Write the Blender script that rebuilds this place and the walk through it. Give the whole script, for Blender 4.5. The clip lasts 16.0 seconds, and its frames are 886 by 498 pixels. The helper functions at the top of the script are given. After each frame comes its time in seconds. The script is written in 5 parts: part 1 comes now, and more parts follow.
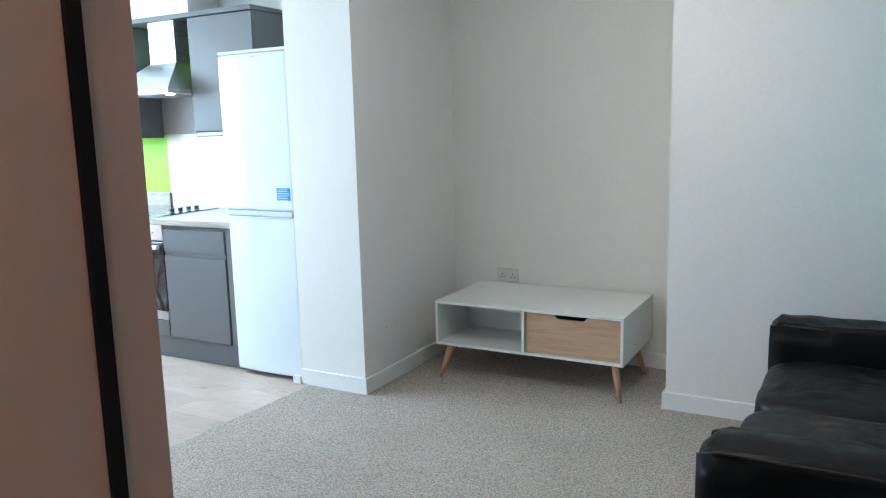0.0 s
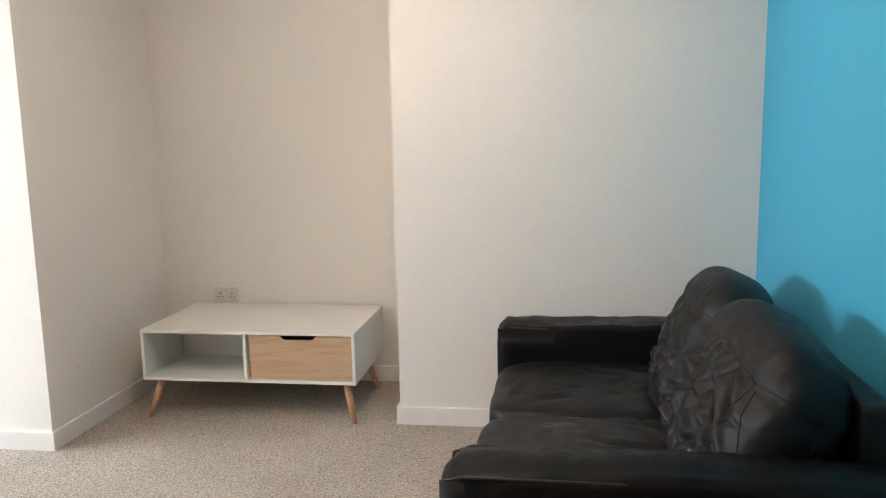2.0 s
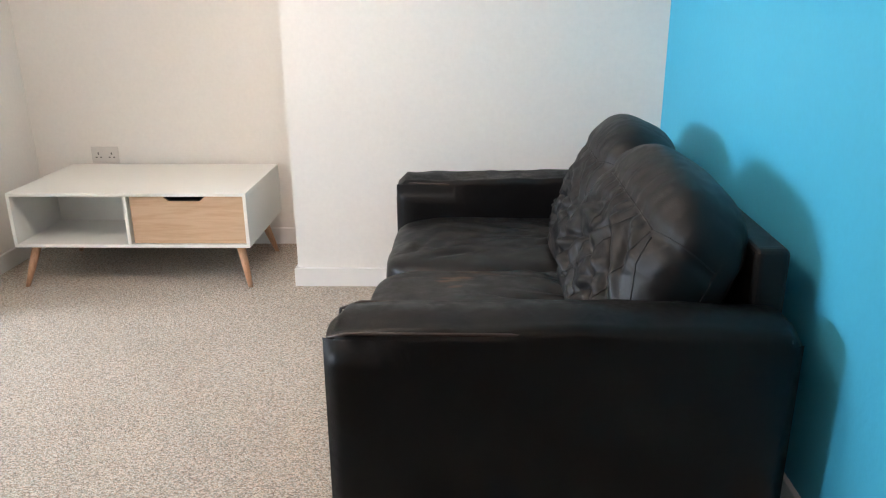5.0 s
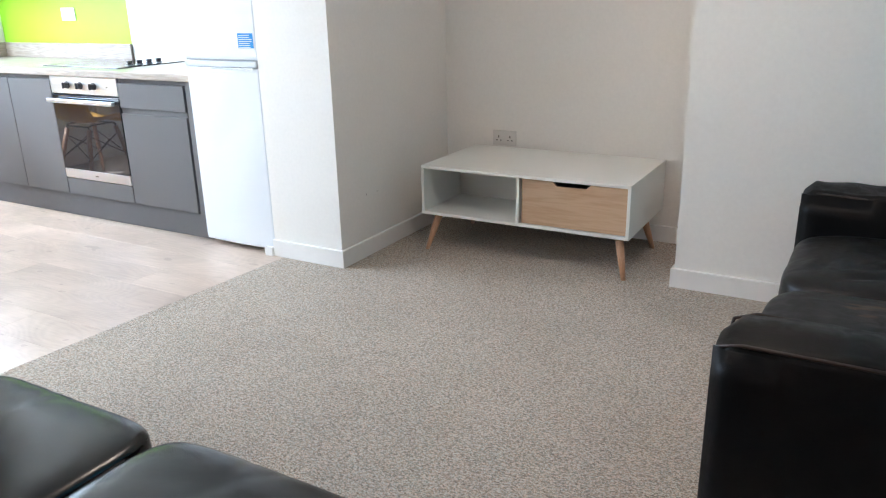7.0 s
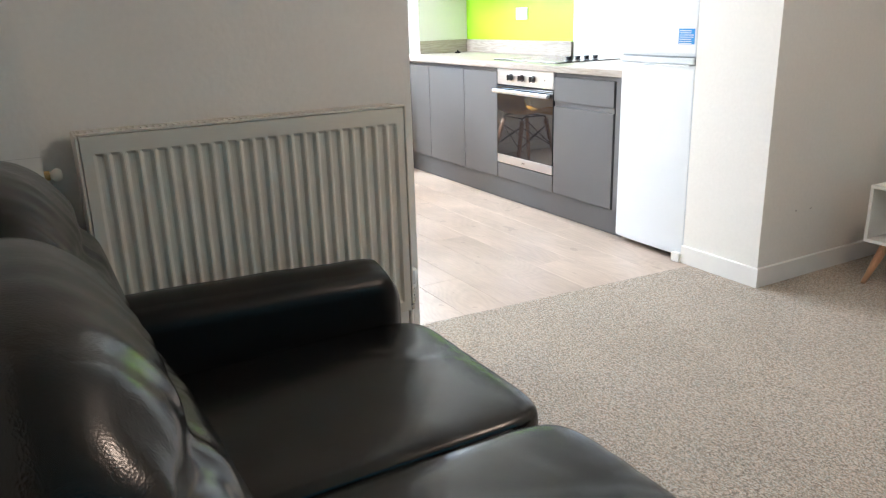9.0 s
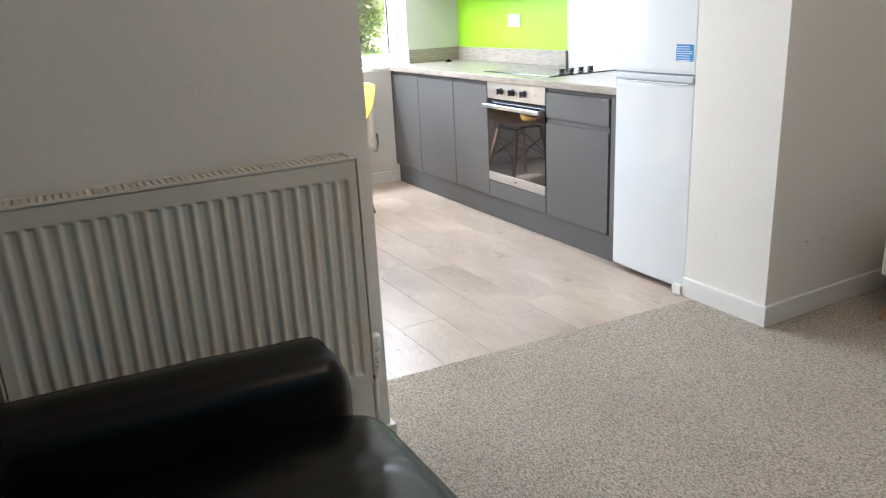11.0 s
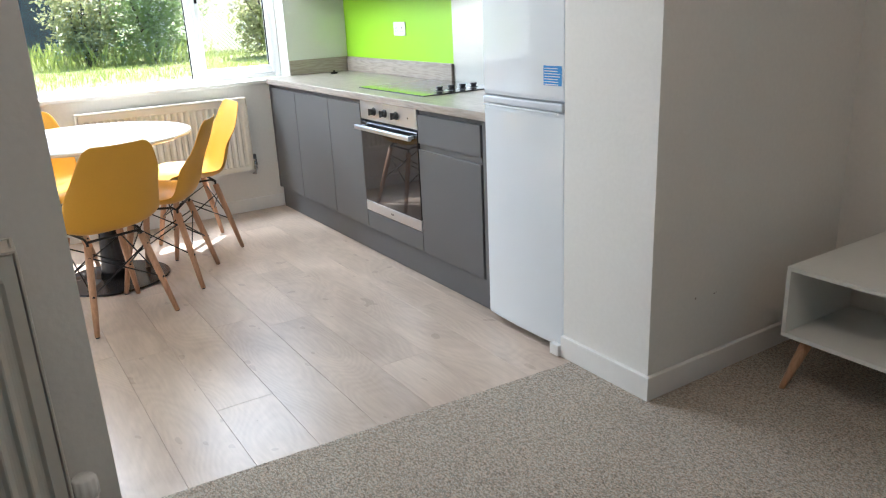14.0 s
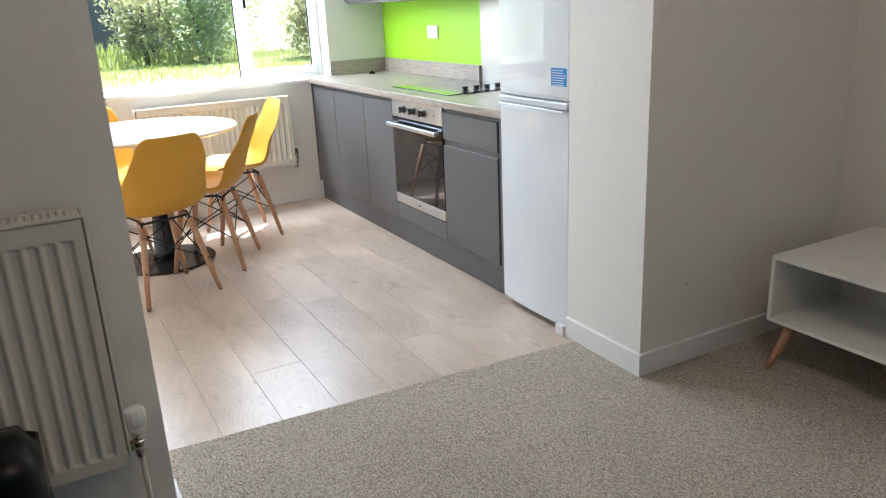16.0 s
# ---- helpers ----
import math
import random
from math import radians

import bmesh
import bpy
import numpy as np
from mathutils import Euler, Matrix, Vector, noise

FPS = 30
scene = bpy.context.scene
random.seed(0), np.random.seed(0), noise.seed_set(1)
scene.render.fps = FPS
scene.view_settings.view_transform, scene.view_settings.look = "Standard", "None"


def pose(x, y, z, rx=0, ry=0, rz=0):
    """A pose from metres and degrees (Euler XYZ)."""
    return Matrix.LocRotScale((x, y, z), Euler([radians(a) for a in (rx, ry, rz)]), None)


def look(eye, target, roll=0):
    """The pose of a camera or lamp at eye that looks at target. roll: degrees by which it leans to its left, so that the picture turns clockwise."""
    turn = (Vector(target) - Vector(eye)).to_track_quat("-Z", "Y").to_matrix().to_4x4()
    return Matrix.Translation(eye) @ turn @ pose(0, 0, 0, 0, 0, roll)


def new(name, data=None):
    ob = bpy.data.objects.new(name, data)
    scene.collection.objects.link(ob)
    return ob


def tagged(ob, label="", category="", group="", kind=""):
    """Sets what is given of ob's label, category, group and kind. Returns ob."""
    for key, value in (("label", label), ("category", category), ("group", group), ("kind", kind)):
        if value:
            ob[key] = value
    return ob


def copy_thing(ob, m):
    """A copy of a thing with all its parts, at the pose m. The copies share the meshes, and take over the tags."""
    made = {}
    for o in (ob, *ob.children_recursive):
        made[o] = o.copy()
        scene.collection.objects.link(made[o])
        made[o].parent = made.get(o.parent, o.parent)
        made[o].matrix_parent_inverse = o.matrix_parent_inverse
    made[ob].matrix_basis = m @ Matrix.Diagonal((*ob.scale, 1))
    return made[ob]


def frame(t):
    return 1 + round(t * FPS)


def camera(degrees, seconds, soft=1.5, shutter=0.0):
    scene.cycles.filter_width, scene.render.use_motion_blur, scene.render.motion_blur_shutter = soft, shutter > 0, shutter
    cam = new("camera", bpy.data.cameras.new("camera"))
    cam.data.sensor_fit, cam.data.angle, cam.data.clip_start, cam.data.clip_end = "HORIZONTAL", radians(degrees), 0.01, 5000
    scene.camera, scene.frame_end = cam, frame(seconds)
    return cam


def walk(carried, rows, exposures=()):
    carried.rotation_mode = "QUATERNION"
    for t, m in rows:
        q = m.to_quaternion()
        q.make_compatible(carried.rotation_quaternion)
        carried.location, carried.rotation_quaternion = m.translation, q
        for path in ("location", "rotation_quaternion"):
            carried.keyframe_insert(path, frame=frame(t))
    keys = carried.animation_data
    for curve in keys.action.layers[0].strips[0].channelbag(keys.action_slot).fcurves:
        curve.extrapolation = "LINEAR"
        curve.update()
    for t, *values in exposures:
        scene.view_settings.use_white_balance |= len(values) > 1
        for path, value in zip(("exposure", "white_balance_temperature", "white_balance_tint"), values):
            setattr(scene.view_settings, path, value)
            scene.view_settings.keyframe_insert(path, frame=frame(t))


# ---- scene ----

cam = camera(60.9, 16.0, soft=1.15)
PATH = [
    (0, (0.433, 0.211, 1.424), (-0.52, 1.941, 1.109), -1.5),
    (0.5, (0.417, 0.311, 1.443), (-0.378, 2.118, 1.122), -1.3),
    (1, (0.354, 0.405, 1.405), (-0.165, 2.313, 1.105), -0.9),
    (1.5, (0.342, 0.458, 1.389), (-0.029, 2.401, 1.093), -1.0),
    (2, (0.359, 0.499, 1.375), (0.079, 2.456, 1.078), -1.1),
    (2.5, (0.397, 0.546, 1.357), (0.241, 2.518, 1.061), -0.7),
    (3, (0.448, 0.607, 1.342), (0.432, 2.579, 1.005), -0.8),
    (3.2, (0.453, 0.607, 1.34), (0.516, 2.572, 0.971), -0.7),
    (5.3, (0.406, 0.658, 1.284), (0.278, 2.544, 0.632), -0.4),
    (5.5, (0.397, 0.648, 1.286), (0.163, 2.526, 0.637), -0.5),
    (6, (0.388, 0.644, 1.287), (-0.083, 2.477, 0.641), -1.0),
    (6.5, (0.364, 0.632, 1.3), (-0.314, 2.399, 0.654), -1.1),
    (7, (0.323, 0.647, 1.273), (-0.619, 2.292, 0.635), -1.3),
    (7.5, (0.3, 0.659, 1.246), (-0.904, 2.13, 0.624), -1.5),
    (8, (0.305, 0.677, 1.244), (-1.089, 1.974, 0.633), -1.6),
    (8.5, (0.258, 0.695, 1.231), (-1.297, 1.801, 0.632), -1.7),
    (9, (0.231, 0.681, 1.214), (-1.436, 1.614, 0.62), -1.7),
    (9.2, (0.227, 0.678, 1.214), (-1.473, 1.55, 0.623), -1.8),
    (11.3, (-0.014, 1.017, 1.347), (-1.673, 1.947, 0.728), -3.4),
    (11.5, (-0.037, 1.062, 1.359), (-1.665, 2.043, 0.736), -3.4),
    (12, (-0.071, 1.221, 1.363), (-1.659, 2.263, 0.737), -3.4),
    (12.5, (-0.09, 1.374, 1.374), (-1.672, 2.425, 0.746), -3.2),
    (13, (-0.181, 1.507, 1.361), (-1.768, 2.548, 0.731), -2.8),
    (13.5, (-0.26, 1.59, 1.358), (-1.858, 2.616, 0.731), -2.8),
    (14, (-0.249, 1.636, 1.354), (-1.859, 2.647, 0.732), -2.7),
    (14.5, (-0.175, 1.644, 1.368), (-1.798, 2.637, 0.753), -2.6),
    (15, (-0.053, 1.622, 1.364), (-1.694, 2.588, 0.753), -2.8),
    (15.5, (0.026, 1.603, 1.366), (-1.629, 2.543, 0.754), -2.7),
    (16, (0.06, 1.6, 1.376), (-1.614, 2.505, 0.76), -2.7),
]
EXPOSURES = [(0.0, 2.5, 4820, 0), (0.2, 2.25, 4950, 2), (0.5, 2.15, 5400, 7), (1.0, 2.6, 5700, 9), (1.5, 2.75, 5850, 10), (3.0, 3.15, 6150, 12), (5.5, 3.35, 5550, 10), (6.5, 2.75, 5400, 9), (7.5, 2.6, 5350, 9),
             (8.0, 2.45, 5600, 10), (9.0, 2.65, 5800, 10), (11.5, 2.15, 5750, 10), (12.5, 2.05, 5750, 9), (14.0, 1.75, 5700, 9), (16.0, 1.85, 5750, 9)]
walk(cam, [(t, look(eye, target, roll)) for t, eye, target, roll in PATH], EXPOSURES)

# ---------------------------------------------------------------- light
world = bpy.data.worlds.new("world")
scene.world = world
world.use_nodes = True
wn = world.node_tree.nodes
sky = wn.new("ShaderNodeTexSky")
sky.sky_type = "NISHITA"
sky.sun_disc = False
SUN_TRAVEL = Vector((0.43, -0.40, -0.93)).normalized()
sky.sun_elevation = math.asin(-SUN_TRAVEL.z)
sky.sun_rotation = math.atan2(-SUN_TRAVEL.x, -SUN_TRAVEL.y)
wn["Background"].inputs["Strength"].default_value = 0.15
world.node_tree.links.new(sky.outputs[0], wn["Background"].inputs["Color"])

sun = new("sun", bpy.data.lights.new("sun", "SUN"))
sun.data.energy = 5.0
sun.data.angle = radians(0.5)
sun.data.color = (1.0, 0.95, 0.88)
sun.matrix_world = look((-8, 6, 8), Vector((-8, 6, 8)) + SUN_TRAVEL)


def area(name, eye, target, w, h, power, color):
    d = bpy.data.lights.new(name, "AREA")
    d.shape, d.size, d.size_y, d.energy, d.color = "RECTANGLE", w, h, power, color
    ob = new(name, d)
    ob.matrix_world = look(eye, target)
    return ob


# added area lamp that boosts the sky's light in the upper part of the kitchen window
area("window_fill", (-5.50, 2.2, 1.85), (-3.6, 2.2, 0.9), 2.6, 0.50, 25, (0.90, 0.95, 0.97))


def bulb(name, place, power, color, radius=0.04):
    d = bpy.data.lights.new(name, "POINT")
    d.energy, d.color, d.shadow_soft_size = power, color, radius
    ob = new(name, d)
    ob.location = place
    return ob


bulb("lounge_bulb", (-0.40, 2.62, 2.24), 5.4, (1.0, 0.73, 0.53), 0.16)
# added unseen warm fill in the hall, brightens the door lining
bulb("hall_fill", (0.6, -0.4, 2.2), 2.1, (1.0, 0.60, 0.40), 0.05)
# added fill for the kitchen, no known lamp there
bulb("kitchen_fill", (-3.7, 2.4, 2.25), 1.2, (1.0, 0.80, 0.60), 0.06)

# ---------------------------------------------------------------- materials


def mat(name, color, rough=0.5, metal=0.0, grain=None, var=0.0, bump=0.0, scale=20.0, big=1.5, coat=0.0, spec=0.5,
        stretch=(1, 1, 1), vary=0.0):
    """A surface: base colour with two scales of variation, roughness and fine relief, in metres of the object."""
    m = bpy.data.materials.new(name)
    m.use_nodes = True
    nt = m.node_tree
    b = nt.nodes["Principled BSDF"]
    b.inputs["Base Color"].default_value = (*color, 1)
    b.inputs["Roughness"].default_value = rough
    b.inputs["Metallic"].default_value = metal
    b.inputs["Coat Weight"].default_value = coat
    b.inputs["Coat Roughness"].default_value = 0.15
    b.inputs["Specular IOR Level"].default_value = spec
    tc = nt.nodes.new("ShaderNodeTexCoord")
    mp = nt.nodes.new("ShaderNodeMapping")
    mp.inputs["Scale"].default_value = stretch
    nt.links.new(tc.outputs["Object"], mp.inputs["Vector"])
    fine = nt.nodes.new("ShaderNodeTexNoise")
    fine.inputs["Scale"].default_value = scale
    fine.inputs["Detail"].default_value = 4
    wide = nt.nodes.new("ShaderNodeTexNoise")
    wide.inputs["Scale"].default_value = big
    wide.inputs["Detail"].default_value = 3
    nt.links.new(mp.outputs[0], fine.inputs["Vector"])
    nt.links.new(mp.outputs[0], wide.inputs["Vector"])
    if var or vary:
        add = nt.nodes.new("ShaderNodeMath")
        add.operation = "ADD"
        nt.links.new(fine.outputs["Fac"], add.inputs[0])
        nt.links.new(wide.outputs["Fac"], add.inputs[1])
        rng = nt.nodes.new("ShaderNodeMapRange")
        rng.inputs["From Min"].default_value = 0.6
        rng.inputs["From Max"].default_value = 1.4
        rng.inputs["To Min"].default_value = 1 - var
        rng.inputs["To Max"].default_value = 1 + var
        nt.links.new(add.outputs[0], rng.inputs["Value"])
        hsv = nt.nodes.new("ShaderNodeHueSaturation")
        hsv.inputs["Color"].default_value = (*color, 1)
        if vary:
            info = nt.nodes.new("ShaderNodeObjectInfo")
            r2 = nt.nodes.new("ShaderNodeMapRange")
            r2.inputs["To Min"].default_value = 1 - vary
            r2.inputs["To Max"].default_value = 1 + vary
            nt.links.new(info.outputs["Random"], r2.inputs["Value"])
            mul = nt.nodes.new("ShaderNodeMath")
            mul.operation = "MULTIPLY"
            nt.links.new(r2.outputs[0], mul.inputs[0])
            nt.links.new(rng.outputs[0], mul.inputs[1])
            nt.links.new(mul.outputs[0], hsv.inputs["Value"])
        else:
            nt.links.new(rng.outputs[0], hsv.inputs["Value"])
        nt.links.new(hsv.outputs[0], b.inputs["Base Color"])
        r3 = nt.nodes.new("ShaderNodeMapRange")
        r3.inputs["To Min"].default_value = max(0.02, rough - 0.12)
        r3.inputs["To Max"].default_value = min(1, rough + 0.12)
        nt.links.new(wide.outputs["Fac"], r3.inputs["Value"])
        nt.links.new(r3.outputs[0], b.inputs["Roughness"])
    if bump:
        bp = nt.nodes.new("ShaderNodeBump")
        bp.inputs["Strength"].default_value = 0.6
        bp.inputs["Distance"].default_value = bump
        nt.links.new(fine.outputs["Fac"], bp.inputs["Height"])
        nt.links.new(bp.outputs[0], b.inputs["Normal"])
    return m


WALL = mat("white_wall_paint", (0.78, 0.76, 0.72), 0.75, var=0.035, bump=0.0012, scale=60, big=0.9)
WALL2 = mat("kitchen_wall_paint", (0.74, 0.75, 0.70), 0.7, var=0.02, bump=0.001, scale=60)
BLUE = mat("blue_wall_paint", (0.060, 0.37, 0.56), 0.65, var=0.04, bump=0.001, scale=60)
LIME = mat("lime_wall_paint", (0.36, 0.72, 0.02), 0.35, var=0.02, bump=0.0004, scale=50)
GREYWALL = mat("grey_brown_surface", (0.30, 0.27, 0.25), 0.6, var=0.04, bump=0.0004, scale=50)
CEIL = mat("ceiling_paint", (0.82, 0.81, 0.78), 0.9, var=0.02, bump=0.001, scale=80)
TRIM = mat("white_gloss_trim", (0.80, 0.79, 0.77), 0.35, var=0.02, bump=0.0003, scale=30)
JAMB = mat("brown_door_frame", (0.42, 0.28, 0.21), 0.5, var=0.05, bump=0.0004, scale=25)
PVC = mat("white_pvc", (0.85, 0.86, 0.86), 0.25, var=0.01)
BLACK = mat("black_rubber", (0.012, 0.011, 0.010), 0.85, spec=0.1)
RADIATOR = mat("radiator_enamel", (0.72, 0.68, 0.60), 0.32, var=0.02, bump=0.0002, scale=40)
CHROME = mat("worn_chrome", (0.6, 0.58, 0.55), 0.25, metal=1, var=0.1, scale=60)
BRASS = mat("brass", (0.5, 0.33, 0.14), 0.3, metal=1, var=0.15, scale=90)
SPLASHSTEEL = mat("brushed_steel_sheet", (0.48, 0.465, 0.43), 0.45, metal=0.85, var=0.08, bump=0.0001, scale=60, stretch=(1, 1, 25))
STEEL = mat("brushed_steel", (0.70, 0.72, 0.74), 0.32, metal=1, var=0.04, bump=0.0001, scale=60, stretch=(1, 1, 25))
GREY = mat("grey_matt_cabinet", (0.135, 0.132, 0.132), 0.5, var=0.03, bump=0.0001, scale=200, spec=0.35)
PLINTHM = mat("dark_grey_plinth", (0.11, 0.11, 0.115), 0.5, var=0.04)
# near-black colour stands in for the shade in door gaps, recesses and interiors
DARKGAP = mat("dark_gap_shade", (0.035, 0.035, 0.038), 0.6)
FRIDGE = mat("white_fridge_enamel", (0.74, 0.78, 0.82), 0.10, bump=0.0002, scale=14, coat=0.3)
FRIDGE.node_tree.nodes["Principled BSDF"].inputs["Coat Roughness"].default_value = 0.05
PALEGREY = mat("pale_grey_plastic", (0.58, 0.61, 0.66), 0.3)
GREYPL = mat("grey_plastic", (0.45, 0.46, 0.48), 0.35)
OVGLASS = mat("dark_oven_glass", (0.02, 0.02, 0.022), 0.03, coat=0.25, spec=0.7)
HOBGLASS = mat("black_ceramic_glass", (0.012, 0.012, 0.013), 0.06, coat=0.6, spec=0.9)
KNOB = mat("dark_knob", (0.05, 0.05, 0.055), 0.3)
WHITEPL = mat("white_plastic", (0.82, 0.82, 0.80), 0.25)
SOCKET = mat("grey_white_socket", (0.62, 0.60, 0.57), 0.3)
STICKER = mat("blue_sticker", (0.02, 0.25, 0.65), 0.4)
LAMINATE = mat("white_laminate", (0.80, 0.80, 0.76), 0.35, var=0.015, bump=0.0002, scale=60)
YELLOW = mat("mustard_polypropylene", (0.70, 0.36, 0.03), 0.42, var=0.03, bump=0.0002, scale=120)
WHITETOP = mat("white_table_top", (0.82, 0.82, 0.82), 0.22, var=0.01)
DARKMETAL = mat("dark_metal", (0.05, 0.05, 0.055), 0.25, metal=0.8, var=0.1)
WIRE = mat("black_wire", (0.02, 0.02, 0.02), 0.4, metal=0.5)


def wood(name, light, dark, rough, axis, scale=1.0, vary=0.0, ring=3.0):
    """Grained wood along one axis (0, 1, 2), with pores and broad figure."""
    m = bpy.data.materials.new(name)
    m.use_nodes = True
    nt = m.node_tree
    b = nt.nodes["Principled BSDF"]
    b.inputs["Roughness"].default_value = rough
    tc = nt.nodes.new("ShaderNodeTexCoord")
    mp = nt.nodes.new("ShaderNodeMapping")
    st = [9.0 * scale] * 3
    st[axis] = 0.9 * scale
    mp.inputs["Scale"].default_value = st
    src = tc.outputs["Object"]
    info = nt.nodes.new("ShaderNodeObjectInfo")
    if vary:
        off = nt.nodes.new("ShaderNodeVectorMath")
        off.operation = "MULTIPLY_ADD"
        off.inputs[1].default_value = (1, 1, 1)
        comb = nt.nodes.new("ShaderNodeCombineXYZ")
        mm = nt.nodes.new("ShaderNodeMath")
        mm.operation = "MULTIPLY"
        mm.inputs[1].default_value = 37.0
        nt.links.new(info.outputs["Random"], mm.inputs[0])
        for i in range(3):
            nt.links.new(mm.outputs[0], comb.inputs[i])
        nt.links.new(src, off.inputs[0])
        nt.links.new(comb.outputs[0], off.inputs[2])
        src = off.outputs[0]
    nt.links.new(src, mp.inputs["Vector"])
    n1 = nt.nodes.new("ShaderNodeTexNoise")
    n1.inputs["Scale"].default_value = 1.0
    n1.inputs["Detail"].default_value = 2
    nt.links.new(mp.outputs[0], n1.inputs["Vector"])
    # rings cut from the broad noise
    mul = nt.nodes.new("ShaderNodeMath")
    mul.operation = "MULTIPLY"
    mul.inputs[1].default_value = ring * 4
    nt.links.new(n1.outputs["Fac"], mul.inputs[0])
    pp = nt.nodes.new("ShaderNodeMath")
    pp.operation = "PINGPONG"
    pp.inputs[1].default_value = 0.5
    nt.links.new(mul.outputs[0], pp.inputs[0])
    n2 = nt.nodes.new("ShaderNodeTexNoise")
    n2.inputs["Scale"].default_value = 9.0
    n2.inputs["Detail"].default_value = 5
    nt.links.new(mp.outputs[0], n2.inputs["Vector"])
    add = nt.nodes.new("ShaderNodeMath")
    add.operation = "MULTIPLY_ADD"
    add.inputs[1].default_value = 0.7
    nt.links.new(pp.outputs[0], add.inputs[0])
    nt.links.new(n2.outputs["Fac"], add.inputs[2])
    ramp = nt.nodes.new("ShaderNodeValToRGB")
    ramp.color_ramp.elements[0].position = 0.38
    ramp.color_ramp.elements[0].color = (*dark, 1)
    ramp.color_ramp.elements[1].position = 0.85
    ramp.color_ramp.elements[1].color = (*light, 1)
    nt.links.new(add.outputs[0], ramp.inputs[0])
    out = ramp.outputs[0]
    if vary:
        hsv = nt.nodes.new("ShaderNodeHueSaturation")
        r = nt.nodes.new("ShaderNodeMapRange")
        r.inputs["To Min"].default_value = 1 - vary
        r.inputs["To Max"].default_value = 1 + vary
        nt.links.new(info.outputs["Random"], r.inputs["Value"])
        nt.links.new(r.outputs[0], hsv.inputs["Value"])
        nt.links.new(out, hsv.inputs["Color"])
        out = hsv.outputs[0]
    nt.links.new(out, b.inputs["Base Color"])
    bp = nt.nodes.new("ShaderNodeBump")
    bp.inputs["Strength"].default_value = 0.4
    bp.inputs["Distance"].default_value = 0.0004
    nt.links.new(n2.outputs["Fac"], bp.inputs["Height"])
    nt.links.new(bp.outputs[0], b.inputs["Normal"])
    rr = nt.nodes.new("ShaderNodeMapRange")
    rr.inputs["To Min"].default_value = rough - 0.08
    rr.inputs["To Max"].default_value = rough + 0.12
    nt.links.new(n1.outputs["Fac"], rr.inputs["Value"])
    nt.links.new(rr.outputs[0], b.inputs["Roughness"])
    return m




def laminate_floor():
    """Pale printed oak: soft blotches, faint cathedral figure, small dark knots; each board its own."""
    m = bpy.data.materials.new("pale_oak_laminate")
    m.use_nodes = True
    nt = m.node_tree
    N = nt.nodes.new
    b = nt.nodes["Principled BSDF"]
    tc = N("ShaderNodeTexCoord")
    info = N("ShaderNodeObjectInfo")
    mm = N("ShaderNodeMath")
    mm.operation = "MULTIPLY"
    mm.inputs[1].default_value = 41.0
    nt.links.new(info.outputs["Random"], mm.inputs[0])
    off = N("ShaderNodeVectorMath")
    off.operation = "ADD"
    nt.links.new(tc.outputs["Object"], off.inputs[0])
    nt.links.new(mm.outputs[0], off.inputs[1])

    def tex(stretch, scale, detail, distortion=0.0):
        mp = N("ShaderNodeMapping")
        mp.inputs["Scale"].default_value = (1 / stretch, 1, 1)
        nt.links.new(off.outputs[0], mp.inputs["Vector"])
        n = N("ShaderNodeTexNoise")
        n.inputs["Scale"].default_value = scale
        n.inputs["Detail"].default_value = detail
        n.inputs["Distortion"].default_value = distortion
        nt.links.new(mp.outputs[0], n.inputs["Vector"])
        return n.outputs["Fac"]

    def math2(op, p, q):
        n = N("ShaderNodeMath")
        n.operation = op
        for i, v in enumerate((p, q)):
            if isinstance(v, (int, float)):
                n.inputs[i].default_value = v
            else:
                nt.links.new(v, n.inputs[i])
        return n.outputs[0]

    figure = tex(3.2, 3.0, 1.0, 0.3)
    lines = math2("PINGPONG", math2("MULTIPLY", figure, 34.0), 0.5)
    grain = tex(9.0, 90.0, 3.0)
    blotch = tex(2.0, 5.0, 4.0, 0.6)
    knots = tex(1.5, 14.0, 1.0)
    total = math2("ADD", math2("MULTIPLY", lines, 0.19), math2("ADD", math2("MULTIPLY", grain, 0.35), math2("MULTIPLY", blotch, 0.9)))
    knot = math2("MULTIPLY", math2("GREATER_THAN", knots, 0.735), 0.22)
    total = math2("SUBTRACT", total, knot)
    ramp = N("ShaderNodeValToRGB")
    ramp.color_ramp.elements[0].position = 0.35
    ramp.color_ramp.elements[0].color = (0.40, 0.315, 0.25, 1)
    ramp.color_ramp.elements[1].position = 1.0
    ramp.color_ramp.elements[1].color = (0.66, 0.545, 0.45, 1)
    nt.links.new(total, ramp.inputs[0])
    hsv = N("ShaderNodeHueSaturation")
    nt.links.new(math2("ADD", math2("MULTIPLY", info.outputs["Random"], 0.13), 0.93), hsv.inputs["Value"])
    nt.links.new(ramp.outputs[0], hsv.inputs["Color"])
    nt.links.new(hsv.outputs[0], b.inputs["Base Color"])
    nt.links.new(math2("ADD", math2("MULTIPLY", blotch, 0.16), 0.27), b.inputs["Roughness"])
    bp = N("ShaderNodeBump")
    bp.inputs["Strength"].default_value = 0.3
    bp.inputs["Distance"].default_value = 0.0003
    nt.links.new(grain, bp.inputs["Height"])
    nt.links.new(bp.outputs[0], b.inputs["Normal"])
    return m


